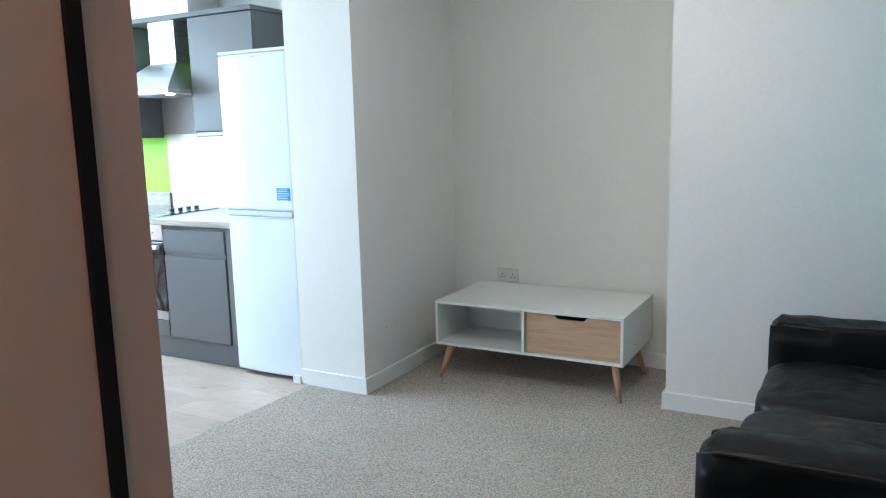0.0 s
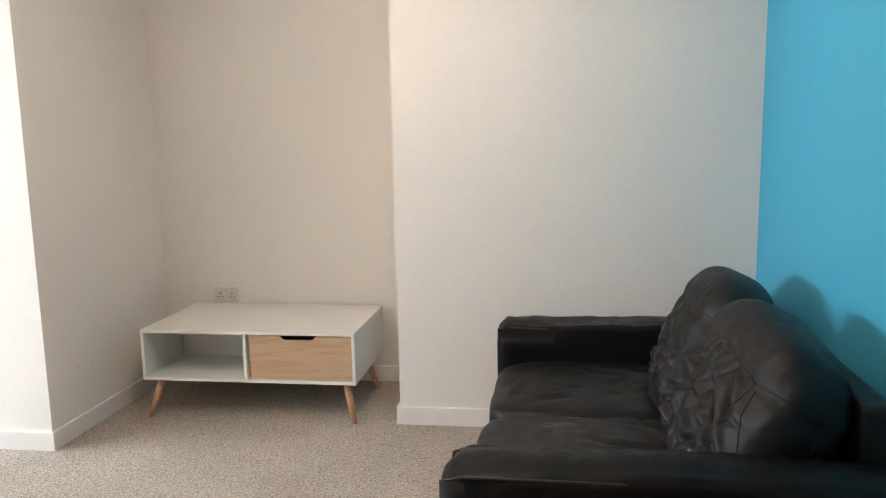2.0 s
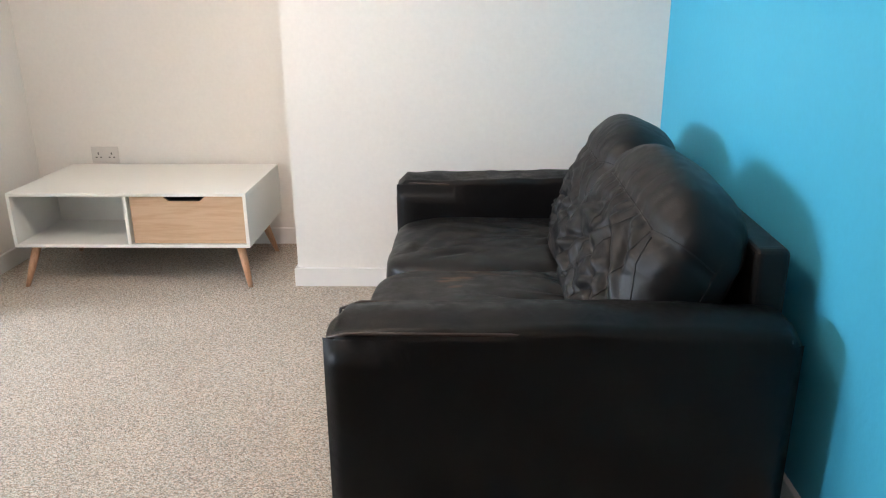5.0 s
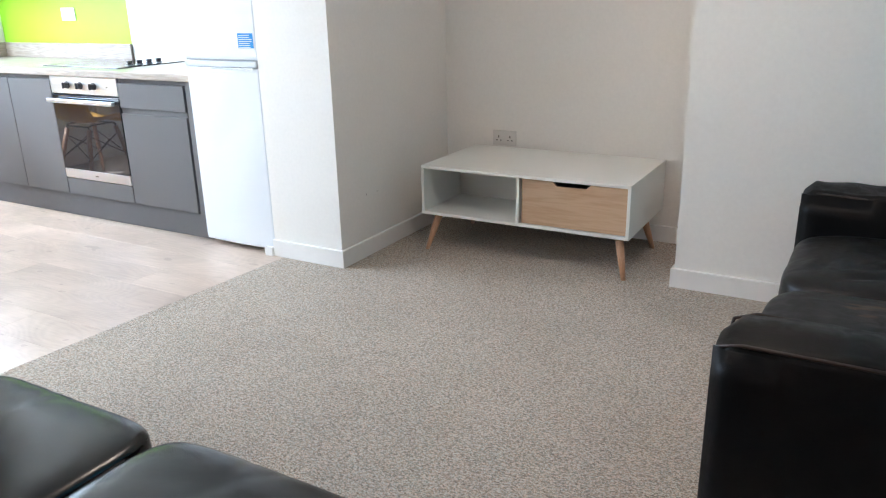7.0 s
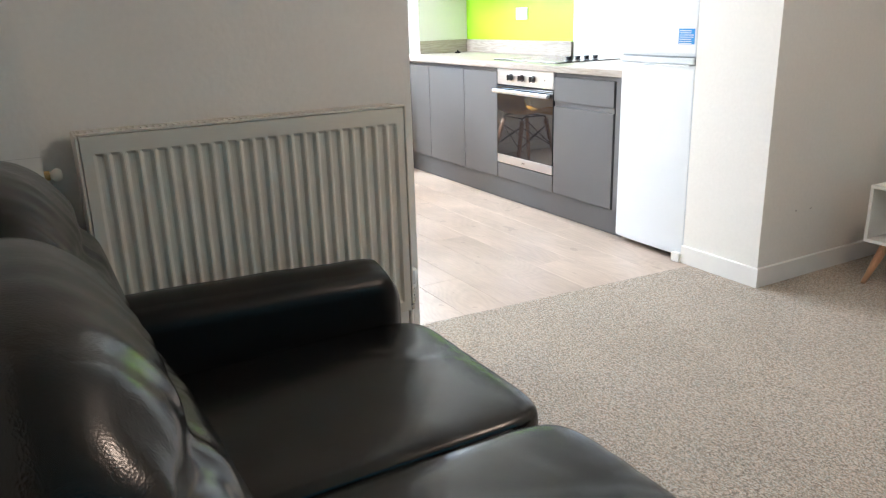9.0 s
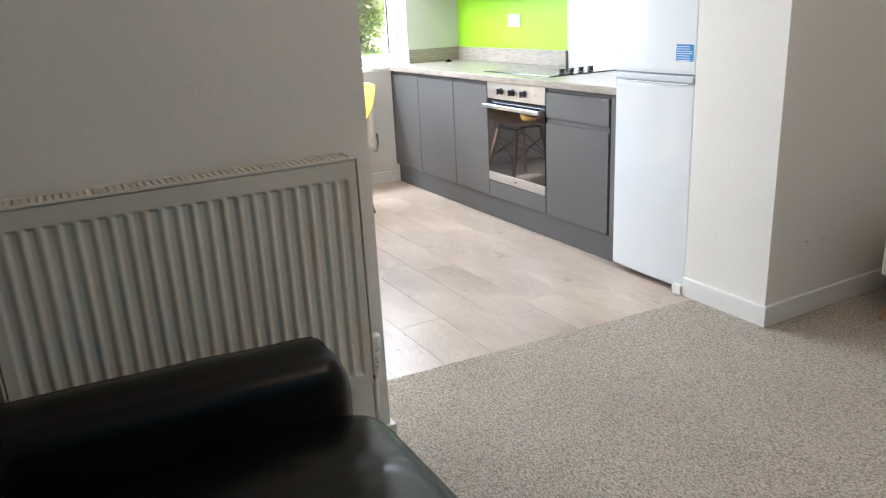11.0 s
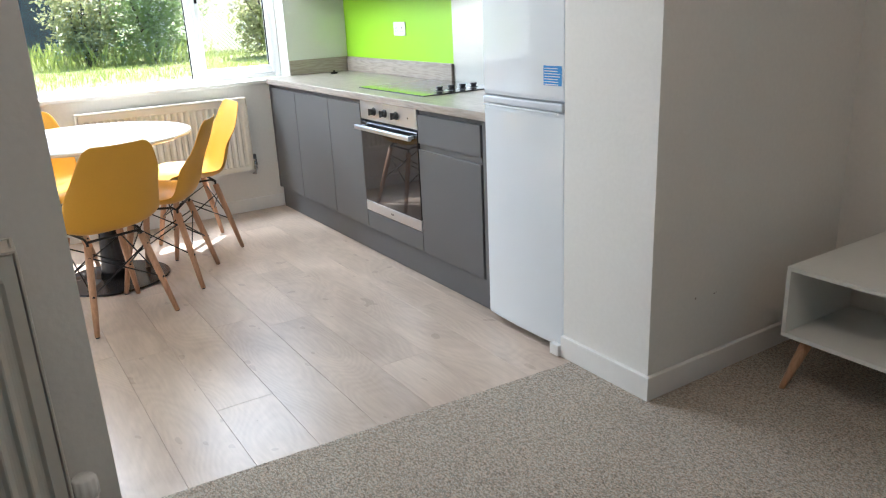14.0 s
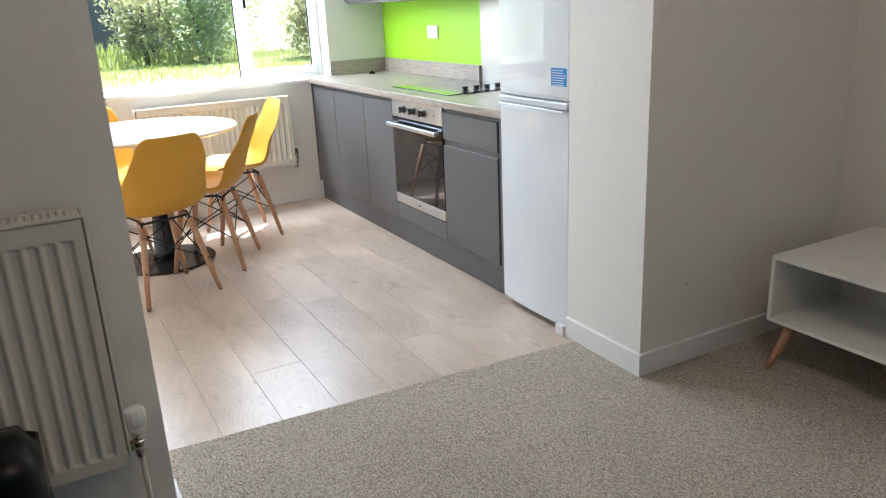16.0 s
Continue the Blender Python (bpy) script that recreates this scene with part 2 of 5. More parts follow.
OAKFLOOR = laminate_floor()
OAK = wood("oak_veneer", (0.56, 0.39, 0.25), (0.47, 0.31, 0.185), 0.45, 0, 1.4, ring=1.2)
BEECH = wood("beech_leg", (0.56, 0.32, 0.19), (0.44, 0.24, 0.13), 0.4, 2, 2.5)
WORKTOPY = wood("grey_oak_upstand", (0.42, 0.37, 0.32), (0.29, 0.25, 0.21), 0.32, 1, 1.6)
WORKTOP = wood("grey_oak_worktop", (0.42, 0.37, 0.32), (0.29, 0.25, 0.21), 0.32, 0, 1.6)


def carpet_material():
    m = bpy.data.materials.new("loop_pile_carpet")
    m.use_nodes = True
    nt = m.node_tree
    b = nt.nodes["Principled BSDF"]
    b.inputs["Roughness"].default_value = 0.95
    b.inputs["Specular IOR Level"].default_value = 0.15
    tc = nt.nodes.new("ShaderNodeTexCoord")
    mp = nt.nodes.new("ShaderNodeMapping")
    mp.inputs["Scale"].default_value = (1.0, 1.5, 1.0)
    nt.links.new(tc.outputs["Object"], mp.inputs["Vector"])
    vor = nt.nodes.new("ShaderNodeTexVoronoi")
    vor.inputs["Scale"].default_value = 245
    nt.links.new(mp.outputs[0], vor.inputs["Vector"])
    sep = nt.nodes.new("ShaderNodeSeparateColor")
    nt.links.new(vor.outputs["Color"], sep.inputs[0])
    no = nt.nodes.new("ShaderNodeTexNoise")
    no.inputs["Scale"].default_value = 85
    no.inputs["Detail"].default_value = 3
    nt.links.new(mp.outputs[0], no.inputs["Vector"])
    wide = nt.nodes.new("ShaderNodeTexNoise")
    wide.inputs["Scale"].default_value = 2.2
    nt.links.new(tc.outputs["Object"], wide.inputs["Vector"])
    a = nt.nodes.new("ShaderNodeMath")
    a.operation = "MULTIPLY_ADD"
    a.inputs[1].default_value = 0.6
    nt.links.new(sep.outputs[0], a.inputs[0])
    nt.links.new(no.outputs["Fac"], a.inputs[2])
    ramp = nt.nodes.new("ShaderNodeValToRGB")
    ramp.color_ramp.elements[0].position = 0.42
    ramp.color_ramp.elements[0].color = (0.225, 0.192, 0.163, 1)
    ramp.color_ramp.elements[1].position = 1.05
    ramp.color_ramp.elements[1].color = (0.65, 0.59, 0.53, 1)
    mid = ramp.color_ramp.elements.new(0.72)
    mid.color = (0.40, 0.355, 0.312, 1)
    nt.links.new(a.outputs[0], ramp.inputs[0])
    hsv = nt.nodes.new("ShaderNodeHueSaturation")
    r = nt.nodes.new("ShaderNodeMapRange")
    r.inputs["To Min"].default_value = 0.88
    r.inputs["To Max"].default_value = 1.12
    nt.links.new(wide.outputs["Fac"], r.inputs["Value"])
    nt.links.new(r.outputs[0], hsv.inputs["Value"])
    fleck = nt.nodes.new("ShaderNodeMix")
    fleck.data_type = "RGBA"
    fleck.inputs[6].default_value = (1.0, 0.88, 0.78, 1)
    fleck.inputs[7].default_value = (0.88, 0.98, 1.0, 1)
    nt.links.new(sep.outputs[1], fleck.inputs[0])
    tint = nt.nodes.new("ShaderNodeMix")
    tint.data_type = "RGBA"
    tint.blend_type = "MULTIPLY"
    tint.inputs[0].default_value = 1.0
    nt.links.new(ramp.outputs[0], tint.inputs[6])
    nt.links.new(fleck.outputs[2], tint.inputs[7])
    nt.links.new(tint.outputs[2], hsv.inputs["Color"])
    nt.links.new(hsv.outputs[0], b.inputs["Base Color"])
    inv = nt.nodes.new("ShaderNodeMath")
    inv.operation = "SUBTRACT"
    inv.inputs[0].default_value = 1
    nt.links.new(vor.outputs["Distance"], inv.inputs[1])
    bp = nt.nodes.new("ShaderNodeBump")
    bp.inputs["Strength"].default_value = 0.75
    bp.inputs["Distance"].default_value = 0.0035
    nt.links.new(inv.outputs[0], bp.inputs["Height"])
    nt.links.new(bp.outputs[0], b.inputs["Normal"])
    return m


CARPET = carpet_material()


def leather(name, color, rough, crease, fine=0.0006, spec=0.5, patch=1.0):
    """Black leather: fine grain, long creases and patchy gloss."""
    m = bpy.data.materials.new(name)
    m.use_nodes = True
    nt = m.node_tree
    b = nt.nodes["Principled BSDF"]
    b.inputs["Specular IOR Level"].default_value = spec
    tc = nt.nodes.new("ShaderNodeTexCoord")
    n1 = nt.nodes.new("ShaderNodeTexNoise")
    n1.inputs["Scale"].default_value = 5.0
    n1.inputs["Detail"].default_value = 4
    n1.inputs["Distortion"].default_value = 1.5
    nt.links.new(tc.outputs["Object"], n1.inputs["Vector"])
    vor = nt.nodes.new("ShaderNodeTexVoronoi")
    vor.inputs["Scale"].default_value = 420
    nt.links.new(tc.outputs["Object"], vor.inputs["Vector"])
    n2 = nt.nodes.new("ShaderNodeTexNoise")
    n2.inputs["Scale"].default_value = 22
    n2.inputs["Detail"].default_value = 5
    n2.inputs["Distortion"].default_value = 0.8
    nt.links.new(tc.outputs["Object"], n2.inputs["Vector"])
    ramp = nt.nodes.new("ShaderNodeValToRGB")
    ramp.color_ramp.elements[0].position = 0.3
    ramp.color_ramp.elements[0].color = (*[c * (1 - 0.25 * patch) for c in color], 1)
    ramp.color_ramp.elements[1].position = 0.75
    ramp.color_ramp.elements[1].color = (*[c * (1 + 0.35 * patch) for c in color], 1)
    nt.links.new(n1.outputs["Fac"], ramp.inputs[0])
    nt.links.new(ramp.outputs[0], b.inputs["Base Color"])
    r = nt.nodes.new("ShaderNodeMapRange")
    r.inputs["From Min"].default_value = 0.3
    r.inputs["From Max"].default_value = 0.7
    r.inputs["To Min"].default_value = rough - 0.08 * patch
    r.inputs["To Max"].default_value = rough + 0.12 * patch
    nt.links.new(n2.outputs["Fac"], r.inputs["Value"])
    nt.links.new(r.outputs[0], b.inputs["Roughness"])
    bp = nt.nodes.new("ShaderNodeBump")
    bp.inputs["Strength"].default_value = 0.35
    bp.inputs["Distance"].default_value = fine
    nt.links.new(vor.outputs["Distance"], bp.inputs["Height"])
    bp2 = nt.nodes.new("ShaderNodeBump")
    bp2.inputs["Strength"].default_value = 0.6
    bp2.inputs["Distance"].default_value = crease
    nt.links.new(n2.outputs["Fac"], bp2.inputs["Height"])
    nt.links.new(bp.outputs[0], bp2.inputs["Normal"])
    nt.links.new(bp2.outputs[0], b.inputs["Normal"])
    return m


LEATHER1 = leather("worn_black_leather", (0.011, 0.0108, 0.0105), 0.46, 0.0022, spec=0.23, patch=0.7)
LEATHER1S = leather("worn_seat_leather", (0.009, 0.0085, 0.008), 0.40, 0.002, spec=0.24, patch=0.8)
# same leather as LEATHER1, with the arms' shade put into a darker colour
LEATHER1B = leather("shade_darkened_leather", (0.005, 0.005, 0.005), 0.42, 0.002, spec=0.17)
LEATHER2 = leather("glossy_black_leather", (0.0055, 0.005, 0.0045), 0.20, 0.0009, fine=0.0003, spec=0.45, patch=0.2)
LEATHER2A = leather("satin_black_leather", (0.0055, 0.005, 0.0045), 0.34, 0.0004, fine=0.0002, spec=0.26, patch=0.3)
PIPING = mat("rubbed_leather_piping", (0.030, 0.019, 0.014), 0.42, var=0.7, scale=14, big=3.0, spec=0.35)


def rubbed(m, place, size, colour):
    """Brown scuffs where the black finish has worn through, about one place on the seat."""
    nt = m.node_tree
    N = nt.nodes.new
    b = nt.nodes["Principled BSDF"]
    was = b.inputs["Base Color"].links[0].from_socket
    tc = N("ShaderNodeTexCoord")
    mp = N("ShaderNodeMapping")
    mp.inputs["Scale"].default_value = (26, 9, 12)
    nt.links.new(tc.outputs["Object"], mp.inputs["Vector"])
    no = N("ShaderNodeTexNoise")
    no.inputs["Scale"].default_value = 1.0
    no.inputs["Detail"].default_value = 4
    nt.links.new(mp.outputs[0], no.inputs["Vector"])
    far = N("ShaderNodeVectorMath")
    far.operation = "DISTANCE"
    far.inputs[1].default_value = place
    nt.links.new(tc.outputs["Object"], far.inputs[0])
    fall = N("ShaderNodeMapRange")
    fall.inputs["From Min"].default_value = 0.0
    fall.inputs["From Max"].default_value = size
    fall.inputs["To Min"].default_value = 0.16
    fall.inputs["To Max"].default_value = -0.2
    nt.links.new(far.outputs["Value"], fall.inputs["Value"])
    add = N("ShaderNodeMath")
    add.operation = "ADD"
    nt.links.new(no.outputs["Fac"], add.inputs[0])
    nt.links.new(fall.outputs[0], add.inputs[1])
    cut = N("ShaderNodeMapRange")
    cut.inputs["From Min"].default_value = 0.60
    cut.inputs["From Max"].default_value = 0.70
    nt.links.new(add.outputs[0], cut.inputs["Value"])
    mix = N("ShaderNodeMix")
    mix.data_type = "RGBA"
    nt.links.new(cut.outputs[0], mix.inputs[0])
    nt.links.new(was, mix.inputs[6])
    mix.inputs[7].default_value = (*colour, 1)
    nt.links.new(mix.outputs[2], b.inputs["Base Color"])


rubbed(LEATHER1S, (-0.10, 0.22, 0.43), 0.22, (0.11, 0.058, 0.032))
SEAM = mat("leather_seam", (0.012, 0.012, 0.012), 0.5, spec=0.3)
LEAF = mat("green_leaves", (0.17, 0.25, 0.09), 0.5, var=0.35, scale=3, big=0.8)
LEAF2 = mat("light_green_leaves", (0.30, 0.29, 0.14), 0.5, var=0.3, scale=3, big=0.8)
BLOSSOM = mat("white_blossom", (0.75, 0.76, 0.68), 0.6)
GRASS = mat("meadow_grass", (0.25, 0.29, 0.09), 0.6, var=0.3, scale=4)


def translucent(m, color, amount=0.45):
    """Lets sunlight through a leaf or blade."""
    nt = m.node_tree
    b = nt.nodes["Principled BSDF"]
    out = nt.nodes["Material Output"]
    t = nt.nodes.new("ShaderNodeBsdfTranslucent")
    t.inputs["Color"].default_value = (*color, 1)
    mix = nt.nodes.new("ShaderNodeMixShader")
    mix.inputs[0].default_value = amount
    nt.links.new(b.outputs[0], mix.inputs[1])
    nt.links.new(t.outputs[0], mix.inputs[2])
    nt.links.new(mix.outputs[0], out.inputs["Surface"])


translucent(LEAF, (0.50, 0.62, 0.26), 0.6)
translucent(LEAF2, (0.52, 0.54, 0.26), 0.6)
translucent(GRASS, (0.50, 0.58, 0.14))
SOIL = mat("lawn_ground", (0.42, 0.43, 0.20), 0.9, var=0.3, scale=8, bump=0.01)
BARK = mat("bark", (0.12, 0.09, 0.07), 0.9, var=0.2, bump=0.004)
FENCEM = mat("galvanised_mesh_wire", (0.30, 0.31, 0.31), 0.5)
SHEDM = mat("slate_grey_render", (0.055, 0.060, 0.068), 0.7, var=0.1)

glass = bpy.data.materials.new("window_glass")
glass.use_nodes = True
gb = glass.node_tree.nodes["Principled BSDF"]
gb.inputs["Transmission Weight"].default_value = 1
gb.inputs["Roughness"].default_value = 0.0
gb.inputs["IOR"].default_value = 1.45

lampmat = bpy.data.materials.new("warm_lamp_glow")
lampmat.use_nodes = True
lb = lampmat.node_tree.nodes["Principled BSDF"]
lb.inputs["Emission Color"].default_value = (1.0, 0.72, 0.45, 1)
lb.inputs["Emission Strength"].default_value = 3

# ---------------------------------------------------------------- mesh helpers


def part(name, bm, material, parent=None, label="", smooth=False):
    """One bmesh as one mesh object, under a thing or a part."""
    bmesh.ops.recalc_face_normals(bm, faces=bm.faces)
    me = bpy.data.meshes.new(name)
    bm.to_mesh(me)
    bm.free()
    me.materials.append(material)
    if smooth:
        for p in me.polygons:
            p.use_smooth = True
    ob = new(name, me)
    if parent is not None:
        ob.parent = parent
    if label:
        ob["label"] = label
    return ob


def base(name, label, category, group="", place=(0, 0, 0), rz=0.0):
    ob = new(name)
    ob.location = place
    ob.rotation_euler = (0, 0, radians(rz))
    ob.empty_display_size = 0.1
    return tagged(ob, label, category, group)


def box(lo, hi, bevel=0.0, seg=2, bm=None):
    """A box between two corners, with its edges rounded."""
    bm = bm or bmesh.new()
    made = bmesh.ops.create_cube(bm, size=1)["verts"]
    for v in made:
        v.co = Vector([(a + b) / 2 + c * (b - a) for a, b, c in zip(lo, hi, v.co)])
    if bevel:
        edges = {e for v in made for e in v.link_edges}
        bmesh.ops.bevel(bm, geom=list(edges), offset=bevel, segments=seg, affect="EDGES", profile=0.5)
    return bm


def lathe(profile, n=32, bm=None, centre=(0, 0, 0), caps=True):
    """A turned solid about z from (radius, height) pairs."""
    bm = bm or bmesh.new()
    cx, cy, cz = centre
    rings = []
    for r, z in profile:
        if r < 1e-5:
            rings.append([bm.verts.new((cx, cy, cz + z))])
        else:
            rings.append([bm.verts.new((cx + r * math.cos(2 * math.pi * i / n), cy + r * math.sin(2 * math.pi * i / n), cz + z))
                          for i in range(n)])
    for a, b in zip(rings, rings[1:]):
        for i in range(n):
            j = (i + 1) % n
            q = [a[i % len(a)], a[j % len(a)], b[j % len(b)], b[i % len(b)]]
            q = list(dict.fromkeys(q))
            if len(q) > 2:
                bm.faces.new(q)
    for ring in (rings[0], rings[-1]):
        if caps and len(ring) > 2:
            bm.faces.new(ring)
    return bm


def tube(points, radius, n=8, bm=None, radii=None):
    """A round bar along points."""
    bm = bm or bmesh.new()
    pts = [Vector(p) for p in points]
    rings = []
    up = None
    for i, p in enumerate(pts):
        d = (pts[min(i + 1, len(pts) - 1)] - pts[max(i - 1, 0)]).normalized()
        if up is None:
            up = d.orthogonal().normalized()
        up = (up - d * up.dot(d)).normalized()
        side = d.cross(up)
        r = radii[i] if radii else radius
        rings.append([bm.verts.new(p + (up * math.cos(2 * math.pi * k / n) + side * math.sin(2 * math.pi * k / n)) * r)
                      for k in range(n)])
    for a, b in zip(rings, rings[1:]):
        for k in range(n):
            bm.faces.new((a[k], a[(k + 1) % n], b[(k + 1) % n], b[k]))
    bm.faces.new(rings[0])
    bm.faces.new(rings[-1])
    return bm


def wall_part(name, lo, hi, material, label=""):
    ob = part(name, box(lo, hi), material)
    return tagged(ob, label, kind="structure")


# ---------------------------------------------------------------- structure
H = 2.40
N = 0.42          # inner face of the south wall
CB = 4.13         # kitchen back wall
AB = 4.555        # back of the alcove
CX = 1.26         # blue wall
WX = -5.40        # kitchen window wall
RX = -1.90        # radiator wall

wall_part("floor", (-5.75, -1.3, -0.22), (1.5, 4.8, -0.012), PLINTHM, "concrete floor slab under the coverings")
wall_part("wall_blue", (CX, 0.40, -0.012), (CX + 0.12, AB, H), BLUE, "turquoise blue painted wall behind the sofa")
wall_part("wall_chimney_breast", (-0.355, 3.925, -0.012), (CX, AB, H), WALL, "white painted chimney breast")
wall_part("wall_alcove_back", (-1.865, AB, -0.012), (CX + 0.12, AB + 0.12, H), WALL, "white painted back wall of the alcove")
wall_part("wall_pier", (-2.30, 3.465, -0.012), (-1.865, AB + 0.12, H), WALL, "white painted wall pier beside the fridge")
wall_part("wall_kitchen_back", (-5.70, CB, -0.012), (-2.235, CB + 0.12, H), WALL2, "white painted kitchen back wall")
wall_part("wall_radiator", (RX - 0.11, N, -0.012), (RX, 1.775, H), WALL, "white painted partition behind the radiator")
wall_part("wall_south", (-5.75, N - 0.12, -0.012), (0.15, N, H), WALL, "white painted wall behind the sofa")
wall_part("wall_south_east", (1.01, N - 0.12, -0.012), (CX + 0.12, N, H), WALL, "white painted wall beside the doorway")
wall_part("wall_over_door", (0.15, N - 0.12, 2.04), (1.01, N, H), WALL, "white painted wall over the doorway")
wall_part("wall_boxing", (RX, N, -0.012), (-1.70, 0.722, H), WALL, "white painted cupboard boxing in the corner")
# hallway behind the door
wall_part("wall_hall_west", (-0.35, -1.2, -0.012), (-0.23, N - 0.12, H), WALL, "white painted hallway wall")
wall_part("wall_hall_east", (1.10, -1.2, -0.012), (1.22, N - 0.12, H), WALL, "white painted hallway wall")
wall_part("wall_hall_end", (-0.35, -1.32, -0.012), (1.22, -1.2, H), WALL, "white painted end wall of the hallway")
# window wall, built round the opening
WY0, WY1, WZ0, WZ1 = 0.95, 3.665, 0.875, 2.30
wall_part("wall_window_below", (-5.64, N, -0.35), (WX, CB, WZ0), WALL, "white painted wall under the window")
wall_part("wall_window_above", (-5.64, N, WZ1), (WX, CB, H), WALL, "white painted wall over the window")
wall_part("wall_window_side", (-5.64, WY1, WZ0), (WX, CB, WZ1), WALL2, "white painted wall beside the window")
wall_part("wall_window_far_side", (-5.64, N, WZ0), (WX, WY0, WZ1), WALL, "white painted wall beside the window")
wall_part("ceiling", (-5.75, -1.32, H), (1.5, 4.8, H + 0.15), CEIL, "white painted ceiling")
wall_part("wall_bulkhead", (WX, 3.85, 2.203), (-3.40, CB, H), WALL2, "white boxed bulkhead over the wall cabinets")

# lime painted splashback areas of the kitchen wall
wall_part("splashback_lime", (WX + 0.002, CB - 0.006, 0.905), (-3.998, CB, 1.43), LIME, "lime green painted splashback")
wall_part("wall_lime_over_hood", (-4.022, CB - 0.006, 1.702), (-3.402, CB, 2.17), LIME, "lime green painted wall behind the hood")


wall_part("wall_grey_under_hood", (-4.022, CB - 0.006, 1.432), (-3.402, CB, 1.70), GREYWALL, "grey brown wall area under the hood")


def skirting(name, pts, h=0.088, t=0.015):
    """A moulded skirting board along points on the wall face; the room lies on the left of the way."""
    bm = bmesh.new()
    prof = [(0, 0), (t, 0), (t, h - 0.003), (t - 0.001, h - 0.001), (t - 0.003, h), (0, h)]
    P = [Vector((*p, 0)) for p in pts]
    rings = []
    for i, p in enumerate(P):
        dirs = []
        if i > 0:
            dirs.append((P[i] - P[i - 1]).normalized())
        if i < len(P) - 1:
            dirs.append((P[i + 1] - P[i]).normalized())
        ns = [Vector((-d.y, d.x, 0)) for d in dirs]
        n = sum(ns, Vector()) if len(ns) > 1 else ns[0]
        n = n / max(0.3, n.dot(ns[0])) if len(ns) > 1 else n
        rings.append([bm.verts.new(p + n * a + Vector((0, 0, b))) for a, b in prof])
    k = len(prof)
    for a, b in zip(rings, rings[1:]):
        for i in range(k):
            bm.faces.new((a[i], a[(i + 1) % k], b[(i + 1) % k], b[i]))
    bm.faces.new(rings[0])
    bm.faces.new(rings[-1])
    return tagged(part(name, bm, TRIM), "white gloss painted skirting board", kind="structure")


skirting("baseboard_chimney", [(CX, 3.925), (-0.355, 3.925), (-0.355, AB)])
skirting("baseboard_alcove", [(-0.37, AB), (-1.85, AB)])
skirting("baseboard_pier", [(-1.865, AB), (-1.865, 3.465), (-2.30, 3.465)])
tagged(part("baseboard_end", box((-2.352, 3.438, 0.0), (-2.301, 3.462, 0.046), 0.002), TRIM), "short white painted skirting end piece", kind="structure")
skirting("baseboard_blue", [(CX, N), (CX, 3.91)])
skirting("baseboard_radiator", [(RX - 0.11, 1.775), (RX, 1.775), (RX, 0.722)])
skirting("baseboard_window", [(WX, CB - 0.01), (WX, N)])
wall_part("pipe_boxing", (RX + 0.015, 0.74, -0.006), (RX + 0.125, 1.70, 0.098), TRIM, "white painted pipe boxing under the radiator")

# ---------------------------------------------------------------- carpet


def carpet():
    bm = bmesh.new()
    rnd = random.Random(5)
    edge = []
    n = 60
    for i in range(n + 1):
        y = N + (3.452 - N) * i / n
        x = -2.238 - 0.055 * (3.452 - y) if y > 1.765 else RX - 0.315
        edge.append((x + rnd.uniform(-0.002, 0.002), y))
    outline = [p for p in edge if p[1] > 1.80]
    x0 = outline[0][0]
    outline = [(x0, 1.785), *outline, (-2.235, 3.465)]
    pts = [(RX, 1.785)] + outline + [(-1.865, 3.465), (-1.865, AB), (-0.355, AB), (-0.355, 3.925), (CX, 3.925), (CX, N),
                                     (0.98, N), (0.98, N - 0.02), (0.18, N - 0.02), (0.18, N), (RX, N)]
    vs = [bm.verts.new((x, y, 0.0)) for x, y in pts]
    f = bm.faces.new(vs)
    ext = bmesh.ops.extrude_face_region(bm, geom=[f])
    for v in ext["geom"]:
        if isinstance(v, bmesh.types.BMVert):
            v.co.z = -0.011
    bmesh.ops.triangulate(bm, faces=bm.faces)
    return tagged(part("carpet", bm, CARPET), "beige grey loop pile fitted carpet", kind="structure")


carpet()
wall_part("hall_floor", (-0.23, -1.2, -0.011), (1.10, N - 0.021, -0.001), CARPET, "beige grey loop pile hallway carpet")

# door frame and hall side
wall_part("door_frame_jamb", (0.15, N - 0.13, -0.0005), (0.18, N + 0.002, 2.04), JAMB, "brown painted door lining")
wall_part("door_frame_jamb_far", (0.98, N - 0.13, -0.0005), (1.01, N + 0.002, 2.04), JAMB, "brown painted door lining")
wall_part("door_frame_head", (0.181, N - 0.13, 2.01), (0.979, N + 0.002, 2.04), JAMB, "brown painted door lining head")
wall_part("door_seal", (0.1803, 0.3915, 0.0), (0.1828, 0.3980, 2.01), BLACK, "black brush smoke seal in the door frame")

# ---------------------------------------------------------------- window


